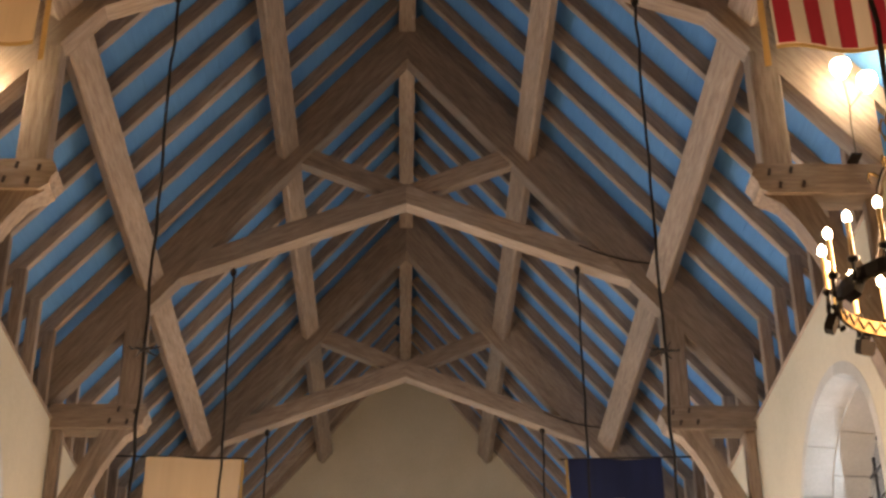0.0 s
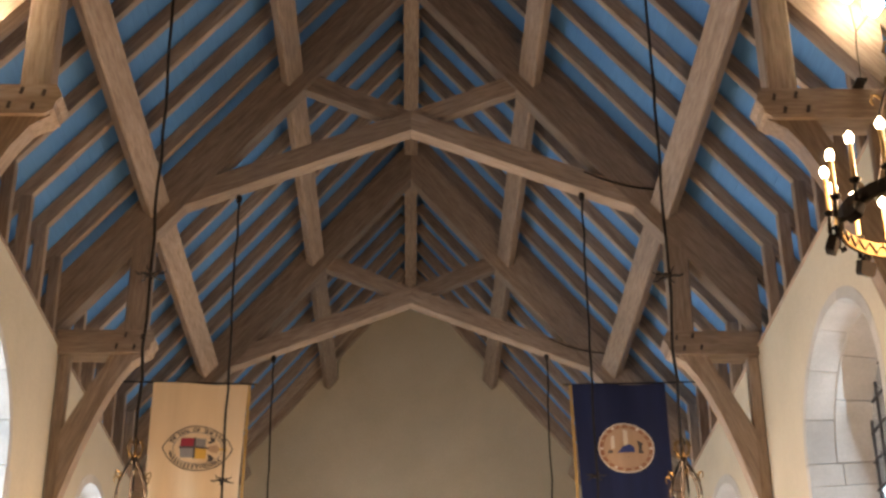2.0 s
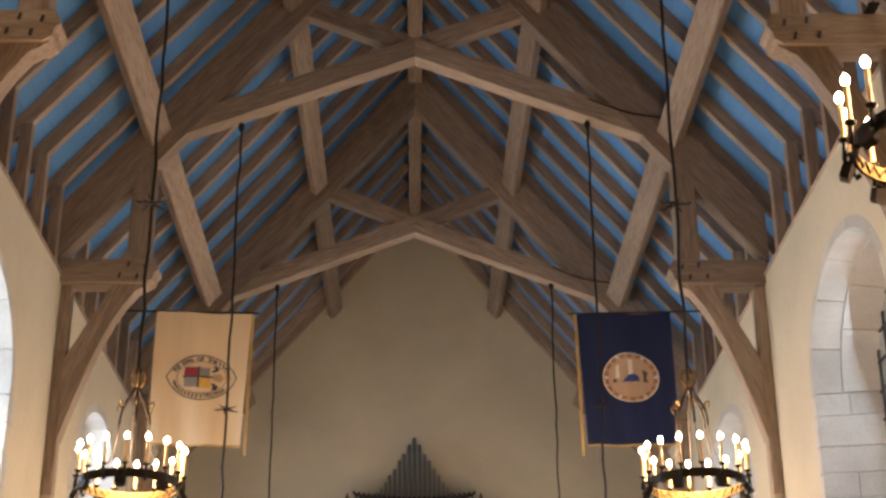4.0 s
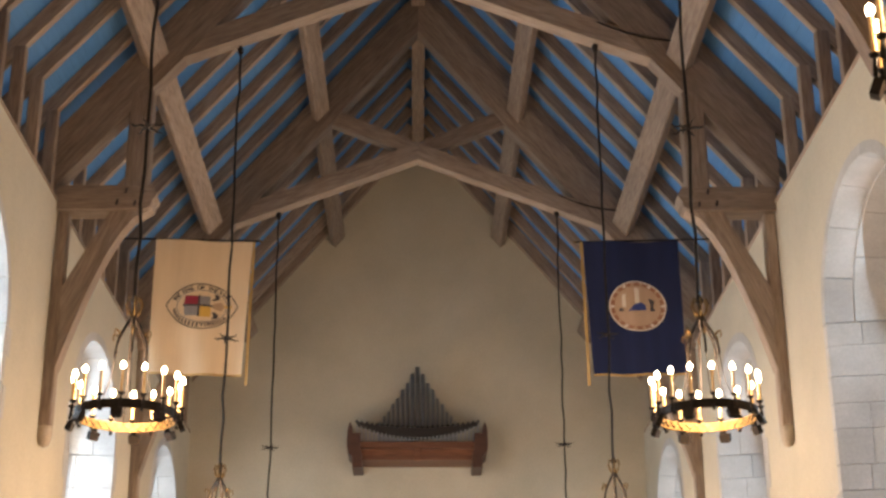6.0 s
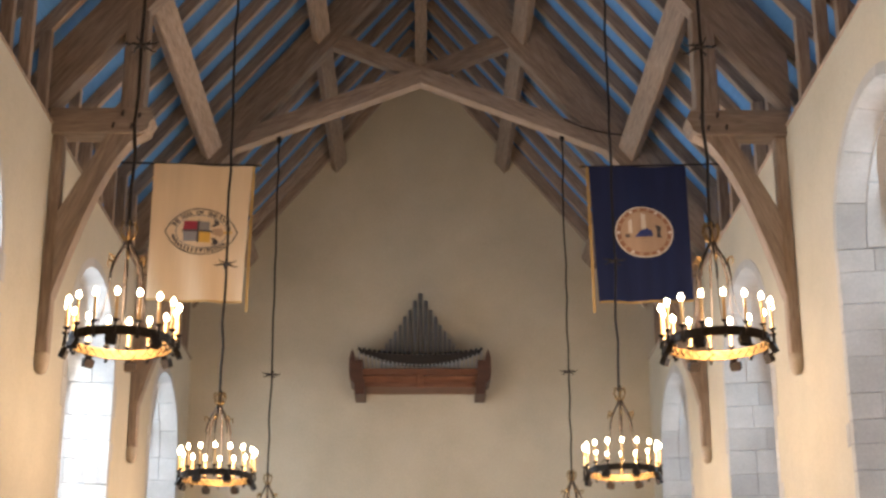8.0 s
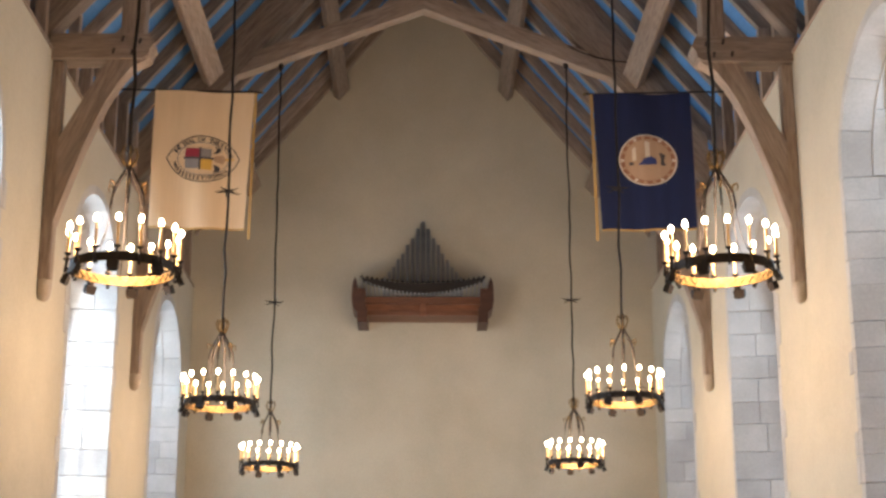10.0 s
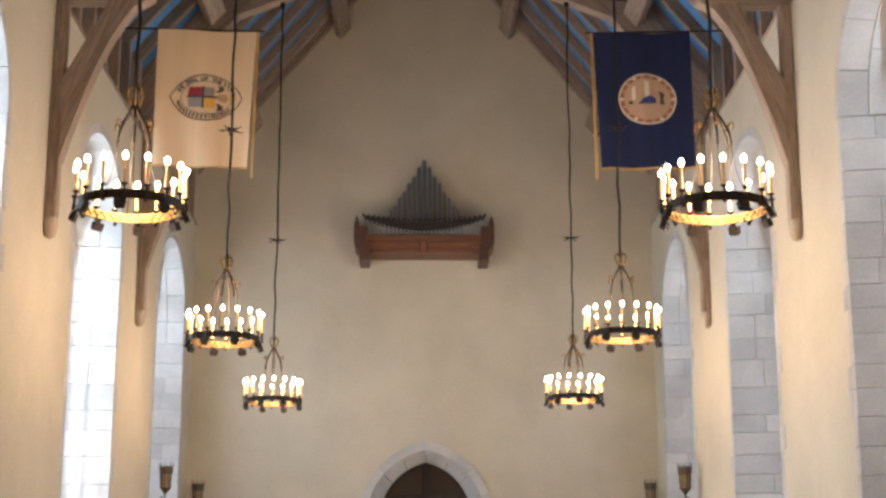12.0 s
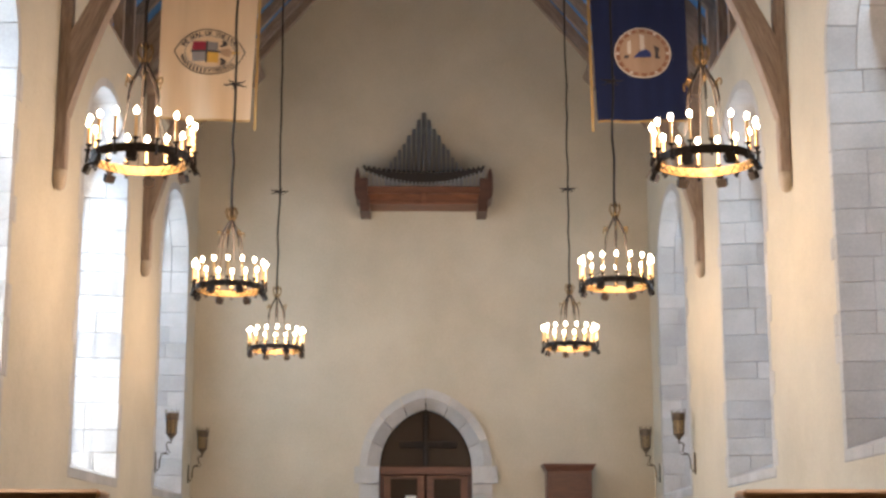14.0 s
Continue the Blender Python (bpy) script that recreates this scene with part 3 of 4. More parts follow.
# ---- doorway in the end wall ----
def build_doorway():
    thing = empty("door_1", pose(DOOR_X, FAR_END, 0), "closed dark double door in a pointed pale stone arch", "door", kind="structure")
    rnd = random.Random(5)
    def stone(poly, lo, hi, name="stone"):
        part(name, chamfer(prism(poly, lo, hi, "xzy"), 0.007), STONE, thing)
    out = 0.98
    for sgn in (-1, 1):
        z = 0.0
        while z < DOOR_SPRING - 0.26:
            h = min(rnd.uniform(0.3, 0.45), DOOR_SPRING - 0.25 - z)
            if DOOR_SPRING - 0.25 - z - h < 0.15:
                h = DOOR_SPRING - 0.25 - z
            stone([(sgn * DOOR_HALF, z + 0.004), (sgn * out, z + 0.004), (sgn * out, z + h - 0.004), (sgn * DOOR_HALF, z + h - 0.004)], -0.05, 0.35)
            z += h
        stone([(sgn * DOOR_HALF, z + 0.004), (sgn * (out + 0.075), z + 0.004), (sgn * (out + 0.075), z + 0.246), (sgn * DOOR_HALF, z + 0.246)], -0.08, 0.35, "impost")
    inner, outer = arch(DOOR_HALF, DOOR_SPRING, DOOR_APEX, 12), arch(out, DOOR_SPRING, H + 2.375, 12)
    mid = arch(0.865, DOOR_SPRING, H + 2.235, 12)
    for i in range(0, 24, 3):
        ring_in = [inner[k] for k in range(i, i + 4)]
        ring_mid = [mid[k] for k in range(i, i + 4)]
        ring_out = [outer[k] for k in range(i, i + 4)]
        def shrink(pts, f=0.03):
            cx, cz = sum(p[0] for p in pts) / len(pts), sum(p[1] for p in pts) / len(pts)
            return [(cx + (x - cx) * (1 - f), cz + (z - cz) * (1 - f)) for x, z in pts]
        stone(shrink(ring_mid + ring_out[::-1]), -0.06, 0.30, "voussoir")
        def tight(ring):        # open the joints a little
            (xa, za), (xb, zb), (xc, zc), (xd, zd) = ring
            return [(xa + (xb - xa) * 0.05, za + (zb - za) * 0.05), (xb, zb), (xc, zc), (xd + (xc - xd) * 0.05, zd + (zc - zd) * 0.05)]
        # the inner order is hollowed back from the face
        bm = bmesh.new()
        rows = [[bm.verts.new((x, y, z)) for x, z in ring] for ring, y in ((tight(ring_mid), -0.045), (tight(ring_in), 0.14), (tight(ring_in), 0.35), (tight(ring_mid), 0.35))]
        for r0, r1 in zip(rows, rows[1:] + rows[:1]):
            for k in range(3):
                bm.faces.new((r0[k], r0[k + 1], r1[k + 1], r1[k]))
        for k in (0, 3):
            bm.faces.new([r[k] for r in rows])
        part("voussoir", bm, STONE, thing)
    # woodwork: tympanum, transom, posts, two glazed leaves
    y = 0.26
    part("tympanum", prism([(-DOOR_HALF, DOOR_SPRING + 0.01), *arch(DOOR_HALF, DOOR_SPRING + 0.01, DOOR_APEX)[1:-1], (DOOR_HALF, DOOR_SPRING + 0.01)], y + 0.05, y + 0.09, "xzy"), DARK_GLASS, thing, "dark glazed fanlight")
    timber("muntin", (0, y + 0.03, DOOR_SPRING), (0, y + 0.03, DOOR_APEX - 0.02), 0.07, 0.06, IRON, thing, (0, 1, 0))
    timber("muntin", (-0.40, y + 0.03, DOOR_SPRING + 0.34), (0.47, y + 0.03, DOOR_SPRING + 0.34), 0.05, 0.10, IRON, thing)
    timber("transom", (-DOOR_HALF, y, DOOR_SPRING - 0.05), (DOOR_HALF, y, DOOR_SPRING - 0.05), 0.12, 0.12, MAHOGANY, thing)
    for sgn in (-1, 1):
        timber("door_post", (sgn * 0.67, y, 0), (sgn * 0.67, y, DOOR_SPRING - 0.11), 0.10, 0.08, MAHOGANY, thing, (1, 0, 0))
        leaf = part("door_leaf", box((-0.29, -0.02, 0.01), (0.29, 0.02, 0.6), 0.006), MAHOGANY, thing, "stained door leaf with a tall dark glass light", pose(sgn * 0.325, y + 0.03, 0))
        for x in (-0.255, 0.255):
            part("stile", box((x - 0.055, -0.022, 0.6), (x + 0.055, 0.022, DOOR_SPRING - 0.115), 0.006), MAHOGANY, leaf)
        part("top_rail", box((-0.2, -0.022, DOOR_SPRING - 0.17), (0.2, 0.022, DOOR_SPRING - 0.115), 0.006), MAHOGANY, leaf)
        part("light", box((-0.2, -0.005, 0.6), (0.2, 0.005, DOOR_SPRING - 0.17)), DARK_GLASS, leaf, "dark door glass")
    part("notice", box((-0.08, -0.004, -0.16), (0.08, 0.0, 0)), PAPER, thing, "small white paper notice", pose(-0.22, y + 0.002, H + 0.80))
    # unseen sheet added behind; the darkness of an unlit space is in its colour
    part("dark_backing", box((-1.2, 0.62, 0), (1.2, 0.7, H + 2.6)), DARK_GLASS, thing, "added near-black sheet standing for the unlit space behind the glass")


build_doorway()

# ---- organ case on the end wall ----

def build_organ():
    z0 = H + 5.08
    thing = empty("organ_case", pose(0, FAR_END, z0), "small wall-hung pipe organ with stained wood case and grey pipes", "organ")
    part("soundboard", box((-0.93, -0.50, 0.015), (0.93, -0.001, 0.085), 0.008), CASE, thing)
    part("middle_rail", box((-0.93, -0.46, 0.085), (0.93, -0.001, 0.185), 0.006), CASE, thing)
    part("upper_rail", box((-0.93, -0.52, 0.185), (0.93, -0.001, 0.29), 0.008), CASE, thing)
    part("centre_block", box((-0.05, -0.525, 0.0), (0.05, -0.44, 0.186), 0.008), CASE, thing)
    for sgn in (-1, 1):
        arm = [(-0.06, -0.11), (-0.06, 0.10), (-0.03, 0.16), (-0.03, 0.40), (0.085, 0.40), (0.085, 0.45), (0.10, 0.51), (0.125, 0.57), (0.15, 0.51), (0.165, 0.42), (0.17, 0.22), (0.155, 0.11), (0.11, 0.07), (0.085, 0.04), (0.085, -0.11)]
        part("end_bracket", chamfer(prism([(sgn * (0.87 + x), z) for x, z in arm], -0.58, -0.001, "xzy"), 0.01), DARK_CASE, thing, "carved end bracket with a pointed finial")
    # pipes: a steep peak in the middle, short treble pipes in a row before them
    def sag(x):
        return (x / 0.90) ** 2
    for i in range(-8, 9):
        f = abs(i) / 8
        height = 0.36 + 0.86 * (1 - f) ** 1.25 + 0.012 * (i % 2)
        r = 0.033 - 0.013 * f ** 0.6
        x = math.copysign(0.080 * abs(i) - 0.0012 * i * i, i)
        part("pipe", lathe([(0.010, 0.29), (r, 0.40), (r, 0.27 + height), (r * 0.86, 0.275 + height), (r * 0.8, 0.25 + height)], 10), PIPE, thing, at=pose(x, -0.30 - 0.03 * (i % 2), 0), smooth=True)
    n = 31
    for i in range(n):
        x = -0.84 + 1.68 * i / (n - 1)
        height = 0.06 + 0.225 * sag(x)
        part("treble_pipe", lathe([(0.006, 0.285), (0.010, 0.32), (0.0135, 0.285 + height), (0.011, 0.29 + height)], 7), BRIGHT_PIPE, thing, "bright short pipe", pose(x * (1 + 0.06 * sag(x) * 0.4), -0.50, 0, 0, 5 * x, 0))
    # sagging dark swag across the front
    low = [(-0.90 + 1.80 * i / 16, 0.330 + 0.205 * sag(-0.90 + 1.80 * i / 16)) for i in range(17)]
    up = [(x, 0.505 + 0.085 * sag(x)) for x, z in low]
    part("pipe_shade", chamfer(prism(low + up[::-1], -0.485, -0.43, "xzy"), 0.006), SWAG, thing, "dark carved swag across the pipes")
    for i in range(25):
        x = -0.90 + 1.80 * i / 24
        part("boss", lathe([(0.002, -0.026), (0.022, -0.012), (0.026, 0.006), (0.012, 0.024)], 7), SWAG, thing, at=pose(x, -0.47, 0.512 + 0.085 * sag(x)))


build_organ()

# ---- chandeliers ----
def build_chandelier(top):
    """A ring of sixteen candle lamps on four iron arms under a cable; its base is the middle of the ring."""
    thing = empty("chandelier", pose(0, 0, 0), "black iron ring chandelier with lit candle lamps on a cable", "chandelier", "ring chandeliers")
    R0 = 0.305
    # band: dark outside, gilded pierced lining inside
    bm = bmesh.new()
    n = 48
    def ring(r, z):
        return [bm.verts.new((r * math.cos(2 * math.pi * k / n), r * math.sin(2 * math.pi * k / n), z)) for k in range(n)]
    rings = [ring(R0, -0.025), ring(R0 + 0.006, -0.027), ring(R0 + 0.006, 0.027), ring(R0, 0.025)]
    for a, b in zip(rings, rings[1:] + rings[:1]):
        for k in range(n):
            bm.faces.new((a[k], a[(k + 1) % n], b[(k + 1) % n], b[k]))
    part("band", bm, IRON, thing, "dark iron band")
    bm = bmesh.new()
    rings = [ring(R0 - 0.002, -0.028), ring(R0 - 0.002, 0.028), ring(R0 - 0.008, 0.028), ring(R0 - 0.008, -0.028)]
    for a, b in zip(rings, rings[1:] + rings[:1]):
        for k in range(n):
            bm.faces.new((a[k], a[(k + 1) % n], b[(k + 1) % n], b[k]))
    lining = part("lining", bm, GILT, thing, "gilded lining of the band")
    zig = [((R0 - 0.012) * math.cos(2 * math.pi * k / 64), (R0 - 0.012) * math.sin(2 * math.pi * k / 64), 0.019 * (1 if k % 2 else -1)) for k in range(64)]
    part("zigzag", tube(zig, 0.004, 4, True), IRON, lining, "dark zigzag relief")
    saucer = mesh_of("drip_pan", lathe([(0.008, -0.010), (0.019, -0.002), (0.023, 0.006), (0.010, 0.005)], 10), IRON)
    arm_mesh = mesh_of("candle_arm", tube([(0.006, 0, -0.035), (0.022, 0, -0.042), (0.034, 0, -0.025), (0.030, 0, 0.015), (0.026, 0, 0.045)], lambda u: 0.011 - 0.003 * u, 6), IRON)
    sleeve = mesh_of("sleeve", lathe([(0.0095, 0.0), (0.0095, 0.142), (0.008, 0.146)], 9), TUBE)
    flame = mesh_of("bulb", lathe([(0.008, 0.0), (0.0140, 0.010), (0.0165, 0.021), (0.0140, 0.034), (0.003, 0.048)], 10), BULB)
    for k in range(16):
        a = 2 * math.pi * (k + 0.35) / 16
        arm = part("candle_arm", arm_mesh, IRON, thing, at=pose(R0 * math.cos(a), R0 * math.sin(a), 0, 0, 0, math.degrees(a)))
        part("drip_pan", saucer, IRON, arm, at=pose(0.026, 0, 0.05))
        part("sleeve", sleeve, TUBE, arm, "amber candle sleeve", pose(0.026, 0, 0.056))
        part("bulb", flame, BULB, arm, "lit flame-shaped bulb", pose(0.026, 0, 0.202))
    # heavy hanging blocks under the band, each on a bent strap
    block = [(-0.036, 0.02), (0.036, 0.02), (0.033, -0.024), (0.024, -0.034), (-0.024, -0.034), (-0.033, -0.024)]
    shield = mesh_of("shield", chamfer(prism(block, -0.017, 0.017, "xzy"), 0.004), IRON)
    strap = mesh_of("strap", chamfer(prism([(-0.012, 0.02), (0.012, 0.02), (0.020, 0.085), (-0.020, 0.085)], -0.005, 0.005, "xzy"), 0.002), IRON)
    for k in range(8):
        a = 2 * math.pi * (k + 0.1) / 8
        piece = part("shield", shield, IRON, thing, "small black iron block", pose((R0 + 0.030) * math.cos(a), (R0 + 0.030) * math.sin(a), -0.062, -24, 0, math.degrees(a) + 90))
        part("strap", strap, IRON, piece)
    # six bent arms down from the collar, each with a gilded leaf and a stay to the band
    rod = tube([(0.018, 0, 0.625), (0.030, 0, 0.60), (0.052, 0, 0.56), (0.080, 0, 0.51), (0.098, 0, 0.46), (0.108, 0, 0.40), (0.104, 0, 0.375)], lambda u: 0.010 - 0.002 * u, 6)
    stay_mesh = mesh_of("stay", tube([(0.106, 0, 0.39), (0.116, 0, 0.30), (0.135, 0, 0.20), (0.175, 0, 0.10), (R0 - 0.004, 0, 0.015)], 0.003, 5), IRON)
    rod_mesh = mesh_of("hanger", rod, IRON)
    leaf_mesh = mesh_of("leaf", tube([(0.085, 0, 0.50), (0.105, 0, 0.525), (0.122, 0, 0.53), (0.128, 0, 0.505), (0.120, 0, 0.485)], lambda u: 0.008 - 0.004 * u, 6), GILT)
    curl_mesh = mesh_of("curl", tube([(0.012, 0, 0.63), (0.040, 0, 0.665), (0.056, 0, 0.71), (0.044, 0, 0.755), (0.024, 0, 0.74)], lambda u: 0.009 - 0.004 * u, 6), GILT)
    for k in range(6):
        turn = pose(0, 0, 0, 0, 0, 60 * k + 18)
        hanger = part("hanger", rod_mesh, IRON, thing, at=turn)
        part("stay", stay_mesh, IRON, hanger, "thin iron stay")
        part("leaf", leaf_mesh, GILT, hanger, "gilded leaf")
        part("curl", curl_mesh, GILT, hanger, "gilded curl")
    part("collar", lathe([(0.012, 0.595), (0.028, 0.61), (0.030, 0.63), (0.016, 0.65), (0.013, 0.72), (0.024, 0.735), (0.024, 0.755), (0.008, 0.785)], 10), IRON, thing)
    # twisted cable with small kinks, up to the brace over it
    rnd = random.Random(3)
    pts = []
    z = 0.77
    while z < top:
        pts.append((rnd.uniform(-0.010, 0.010), rnd.uniform(-0.010, 0.010), z))
        z += 0.21
    pts.append((0, 0, top))
    part("cable", tube(pts, 0.0115, 6), IRON, thing, "dark twisted hanging cable")
    part("hook", lathe([(0.012, -0.10), (0.03, -0.07), (0.034, -0.03), (0.014, 0.0)], 8), IRON, thing, at=pose(0, 0, top))
    # spiked star threaded on the cable
    zs = 1.95
    star = part("star", lathe([(0.010, -0.014), (0.019, -0.006), (0.019, 0.006), (0.010, 0.014)], 8), IRON, thing, "black spiked iron star", pose(0, 0, zs))
    spike = mesh_of("spike", tube([(0.014, 0, 0), (0.05, 0.006, 0.006), (0.085, -0.004, -0.004), (0.115, 0.0, 0.008)], lambda u: 0.011 - 0.008 * u, 5), IRON)
    for k in range(8):
        part("spike", spike, IRON, star, at=pose(0, 0, 0, 0, 8 if k % 2 else -8, 45 * k))
    return thing


ring_z = H + 2.385
brace_z = H + 8.11 - 0.394 * LAMP_X
chandelier = build_chandelier(brace_z - ring_z)
drop = {(-1, 2): -0.045, (-1, 3): -0.01, (1, 3): 0.03}      # small differences in how low they hang
spots = [(side * (LAMP_X + 0.07 * (y == TRUSSES[0])), y) for y in TRUSSES for side in (-1, 1)]
chandelier.matrix_basis = pose(*spots[0], ring_z)
turns = random.Random(8)
for x, y in spots[1:]:
    copy_thing(chandelier, pose(x, y, ring_z + drop.get((math.copysign(1, x), TRUSSES.index(y)), 0), 0, 0, turns.uniform(0, 90)))
for x, y in spots:
    data = bpy.data.lights.new("candle_light", "POINT")
    data.energy, data.color, data.shadow_soft_size = CANDLE_WATTS, LAMP_COLOUR, 0.16
    lamp = new("candle_light", data)
    lamp.matrix_world = pose(x, y, ring_z + 0.235)

# ---- floodlights on the hammer beams of the second truss ----
def build_flood(side):
    thing = empty("floodlight", pose(side * 3.25, 8.80, H + 5.79), "pair of lit floodlight bulbs on a hammer beam", "floodlight", "floodlights")
    part("bracket", box((-0.04, 0.0, 0), (0.04, 0.14, 0.02), 0.004), IRON, thing)
    part("stem", tube([(0, 0.02, 0.02), (0, 0.02, 0.30), (0, -0.02, 0.42)], 0.006, 8), BRONZE, thing)
    for x, z in ((-0.03, 0.74), (0.15, 0.62)):
        part("arm", tube([(0, -0.02, 0.40), (x * 0.7, -0.02, z - 0.08), (x, -0.03, z - 0.05)], 0.005, 6), BRONZE, thing)
        part("bulb", lathe([(0.018, -0.09), (0.05, -0.05), (0.075, 0.0), (0.065, 0.05), (0.02, 0.075)], 12), FLOOD, thing, "glowing round bulb", pose(x, -0.04, z), True)
    data = bpy.data.lights.new("flood_light", "POINT")
    data.energy, data.color, data.shadow_soft_size = FLOOD_WATTS, LAMP_COLOUR, 0.08
    lamp = new("flood_light", data)
    lamp.matrix_world = pose(side * 3.30, 8.78, H + 6.47)


for side in (-1, 1):
    build_flood(side)

# ---- flags ----
def wave(x, z):
    return 0.018 * math.sin(5.2 * x + 0.6) + 0.010 * math.sin(11 * x + 2.0 * z) * (1 - z) + 0.012 * math.sin(1.9 * z + 3 * x)


def sheet(x0, x1, z0, z1, off, nx, nz, taper=0.0):
    """A hanging piece of cloth with two faces, following the flag's folds."""
    bm = bmesh.new()
    grid = []
    for face, y in ((0, off), (1, off + 0.004)):
        rows = []
        for j in range(nz + 1):
            z = z0 + (z1 - z0) * j / nz
            row = []
            for i in range(nx + 1):
                x = x0 + (x1 - x0) * i / nx
                row.append(bm.verts.new((x * (1 - taper * (-z)), wave(x, z) + y, z)))
            rows.append(row)
        grid.append(rows)
    for rows in grid:
        for j in range(nz):
            for i in range(nx):
                bm.faces.new((rows[j][i], rows[j][i + 1], rows[j + 1][i + 1], rows[j + 1][i]))
    a, b = grid
    for j in range(nz):
        for i in (0, nx):
            bm.faces.new((a[j][i], a[j + 1][i], b[j + 1][i], b[j][i]))
    for i in range(nx):
        for j in (0, nz):
            bm.faces.new((a[j][i], a[j][i + 1], b[j][i + 1], b[j][i]))
    return bm


def patch(outline, off, holes=()):
    """A flat embroidered shape laid on the cloth."""
    bm = prism(outline, -0.001, 0.001, "xzy", holes)
    bmesh.ops.triangulate(bm, faces=bm.faces[:])
    bmesh.ops.subdivide_edges(bm, edges=[e for e in bm.edges if e.calc_length() > 0.08], cuts=2, use_grid_fill=True)
    for v in bm.verts:
        v.co.y += wave(v.co.x, v.co.z) + off
    return bm


def oval(cx, cz, rx, rz, n=28, power=1.0):
    pts = []
    for k in range(n):
        a = 2 * math.pi * k / n
        pts.append((cx + rx * math.cos(a), cz + rz * math.copysign(abs(math.sin(a)) ** power, math.sin(a))))
    return pts


def letters(text, centre, rx, rz, start, end, size, mat, parent, off):
    """Writing round an oval, drawn with the built-in font."""
    deps = bpy.context.evaluated_depsgraph_get()
    for k, ch in enumerate(text):
        if ch == " ":
            continue
        curve = bpy.data.curves.new("letter", "FONT")
        curve.body, curve.size, curve.align_x, curve.offset = ch, size, "CENTER", 0.0022
        ob = bpy.data.objects.new("letter", curve)
        scene.collection.objects.link(ob)
        deps.update()
        me = bpy.data.meshes.new_from_object(ob.evaluated_get(deps))
        a = radians(start + (end - start) * k / max(1, len(text) - 1))
        x, z = centre[0] + rx * math.cos(a), centre[1] + rz * math.sin(a)
        lean = math.degrees(a) - 90 if math.sin(a) > 0 else math.degrees(a) + 90
        bm = bmesh.new()
        bm.from_mesh(me)
        bm.transform(pose(x, 0, z) @ pose(0, 0, 0, 0, -lean * 0.75, 0) @ pose(0, 0, 0, 90, 0, 0) @ pose(0, -size * 0.35, 0))
        for v in bm.verts:
            v.co.y += wave(v.co.x, v.co.z) + off
        bpy.data.objects.remove(ob)
        bpy.data.curves.remove(curve)
        bpy.data.meshes.remove(me)
        part("letter", bm, mat, parent)


FLAG_W, FLAG_H = 1.06, 1.52


def build_flag(name, x, y, top_z, cloth_mat, label, fringe_side, tilt=0.0):
    """A flag hung upright from a thin pole; its base is the middle of its upper edge."""
    thing = empty(name, pose(x, y, top_z, 0, tilt, 0), label, "flag", "hanging flags")
    part("cloth", sheet(-FLAG_W / 2, FLAG_W / 2, -FLAG_H, 0, 0, 26, 14, 0.035), cloth_mat, thing)
    wall = math.copysign(HALF + 0.03, x) - x
    inner = -math.copysign(FLAG_W / 2 + 0.08, x)
    part("pole", tube([(wall, 0.012, 0.012), (inner, 0.012, 0.012)], 0.010, 8), IRON, thing, "thin dark pole fixed to the wall")
    part("knob", lathe([(0.004, -0.02), (0.02, 0.0), (0.004, 0.02)], 8), GILT, thing, at=pose(inner, 0.012, 0.012, 0, 90, 0))
    part("bottom_fringe", sheet(-FLAG_W / 2, FLAG_W / 2, -FLAG_H - 0.022, -FLAG_H + 0.004, 0.004, 26, 2, 0.035), FRINGE, thing, "gold fringe")
    a = fringe_side * FLAG_W / 2
    part("side_fringe", sheet(min(a, a + fringe_side * 0.03), max(a, a + fringe_side * 0.03), -FLAG_H - 0.12, 0, 0.006, 2, 14, -0.01), FRINGE, thing, "gold fringe")
    return thing


FLAG_X, FLAG_Y, FLAG_TOP = 2.35, 15.6, H + 6.09
flag = build_flag("church_flag", -FLAG_X, FLAG_Y, FLAG_TOP, CREAM_CLOTH, "cream silk flag with an oval seal and gold fringe", 1, 1.2)
cx, cz = 0.025, -0.765
def vesica(half, rise, n=20):
    """A pointed oval lying on its side."""
    r = (half * half + rise * rise) / (2 * rise)
    top_line = [(cx - half + 2 * half * k / n, cz + math.sqrt(r * r - (half * (2 * k / n - 1)) ** 2) - (r - rise)) for k in range(n + 1)]
    return top_line + [(x, 2 * cz - z) for x, z in reversed(top_line[1:-1])]


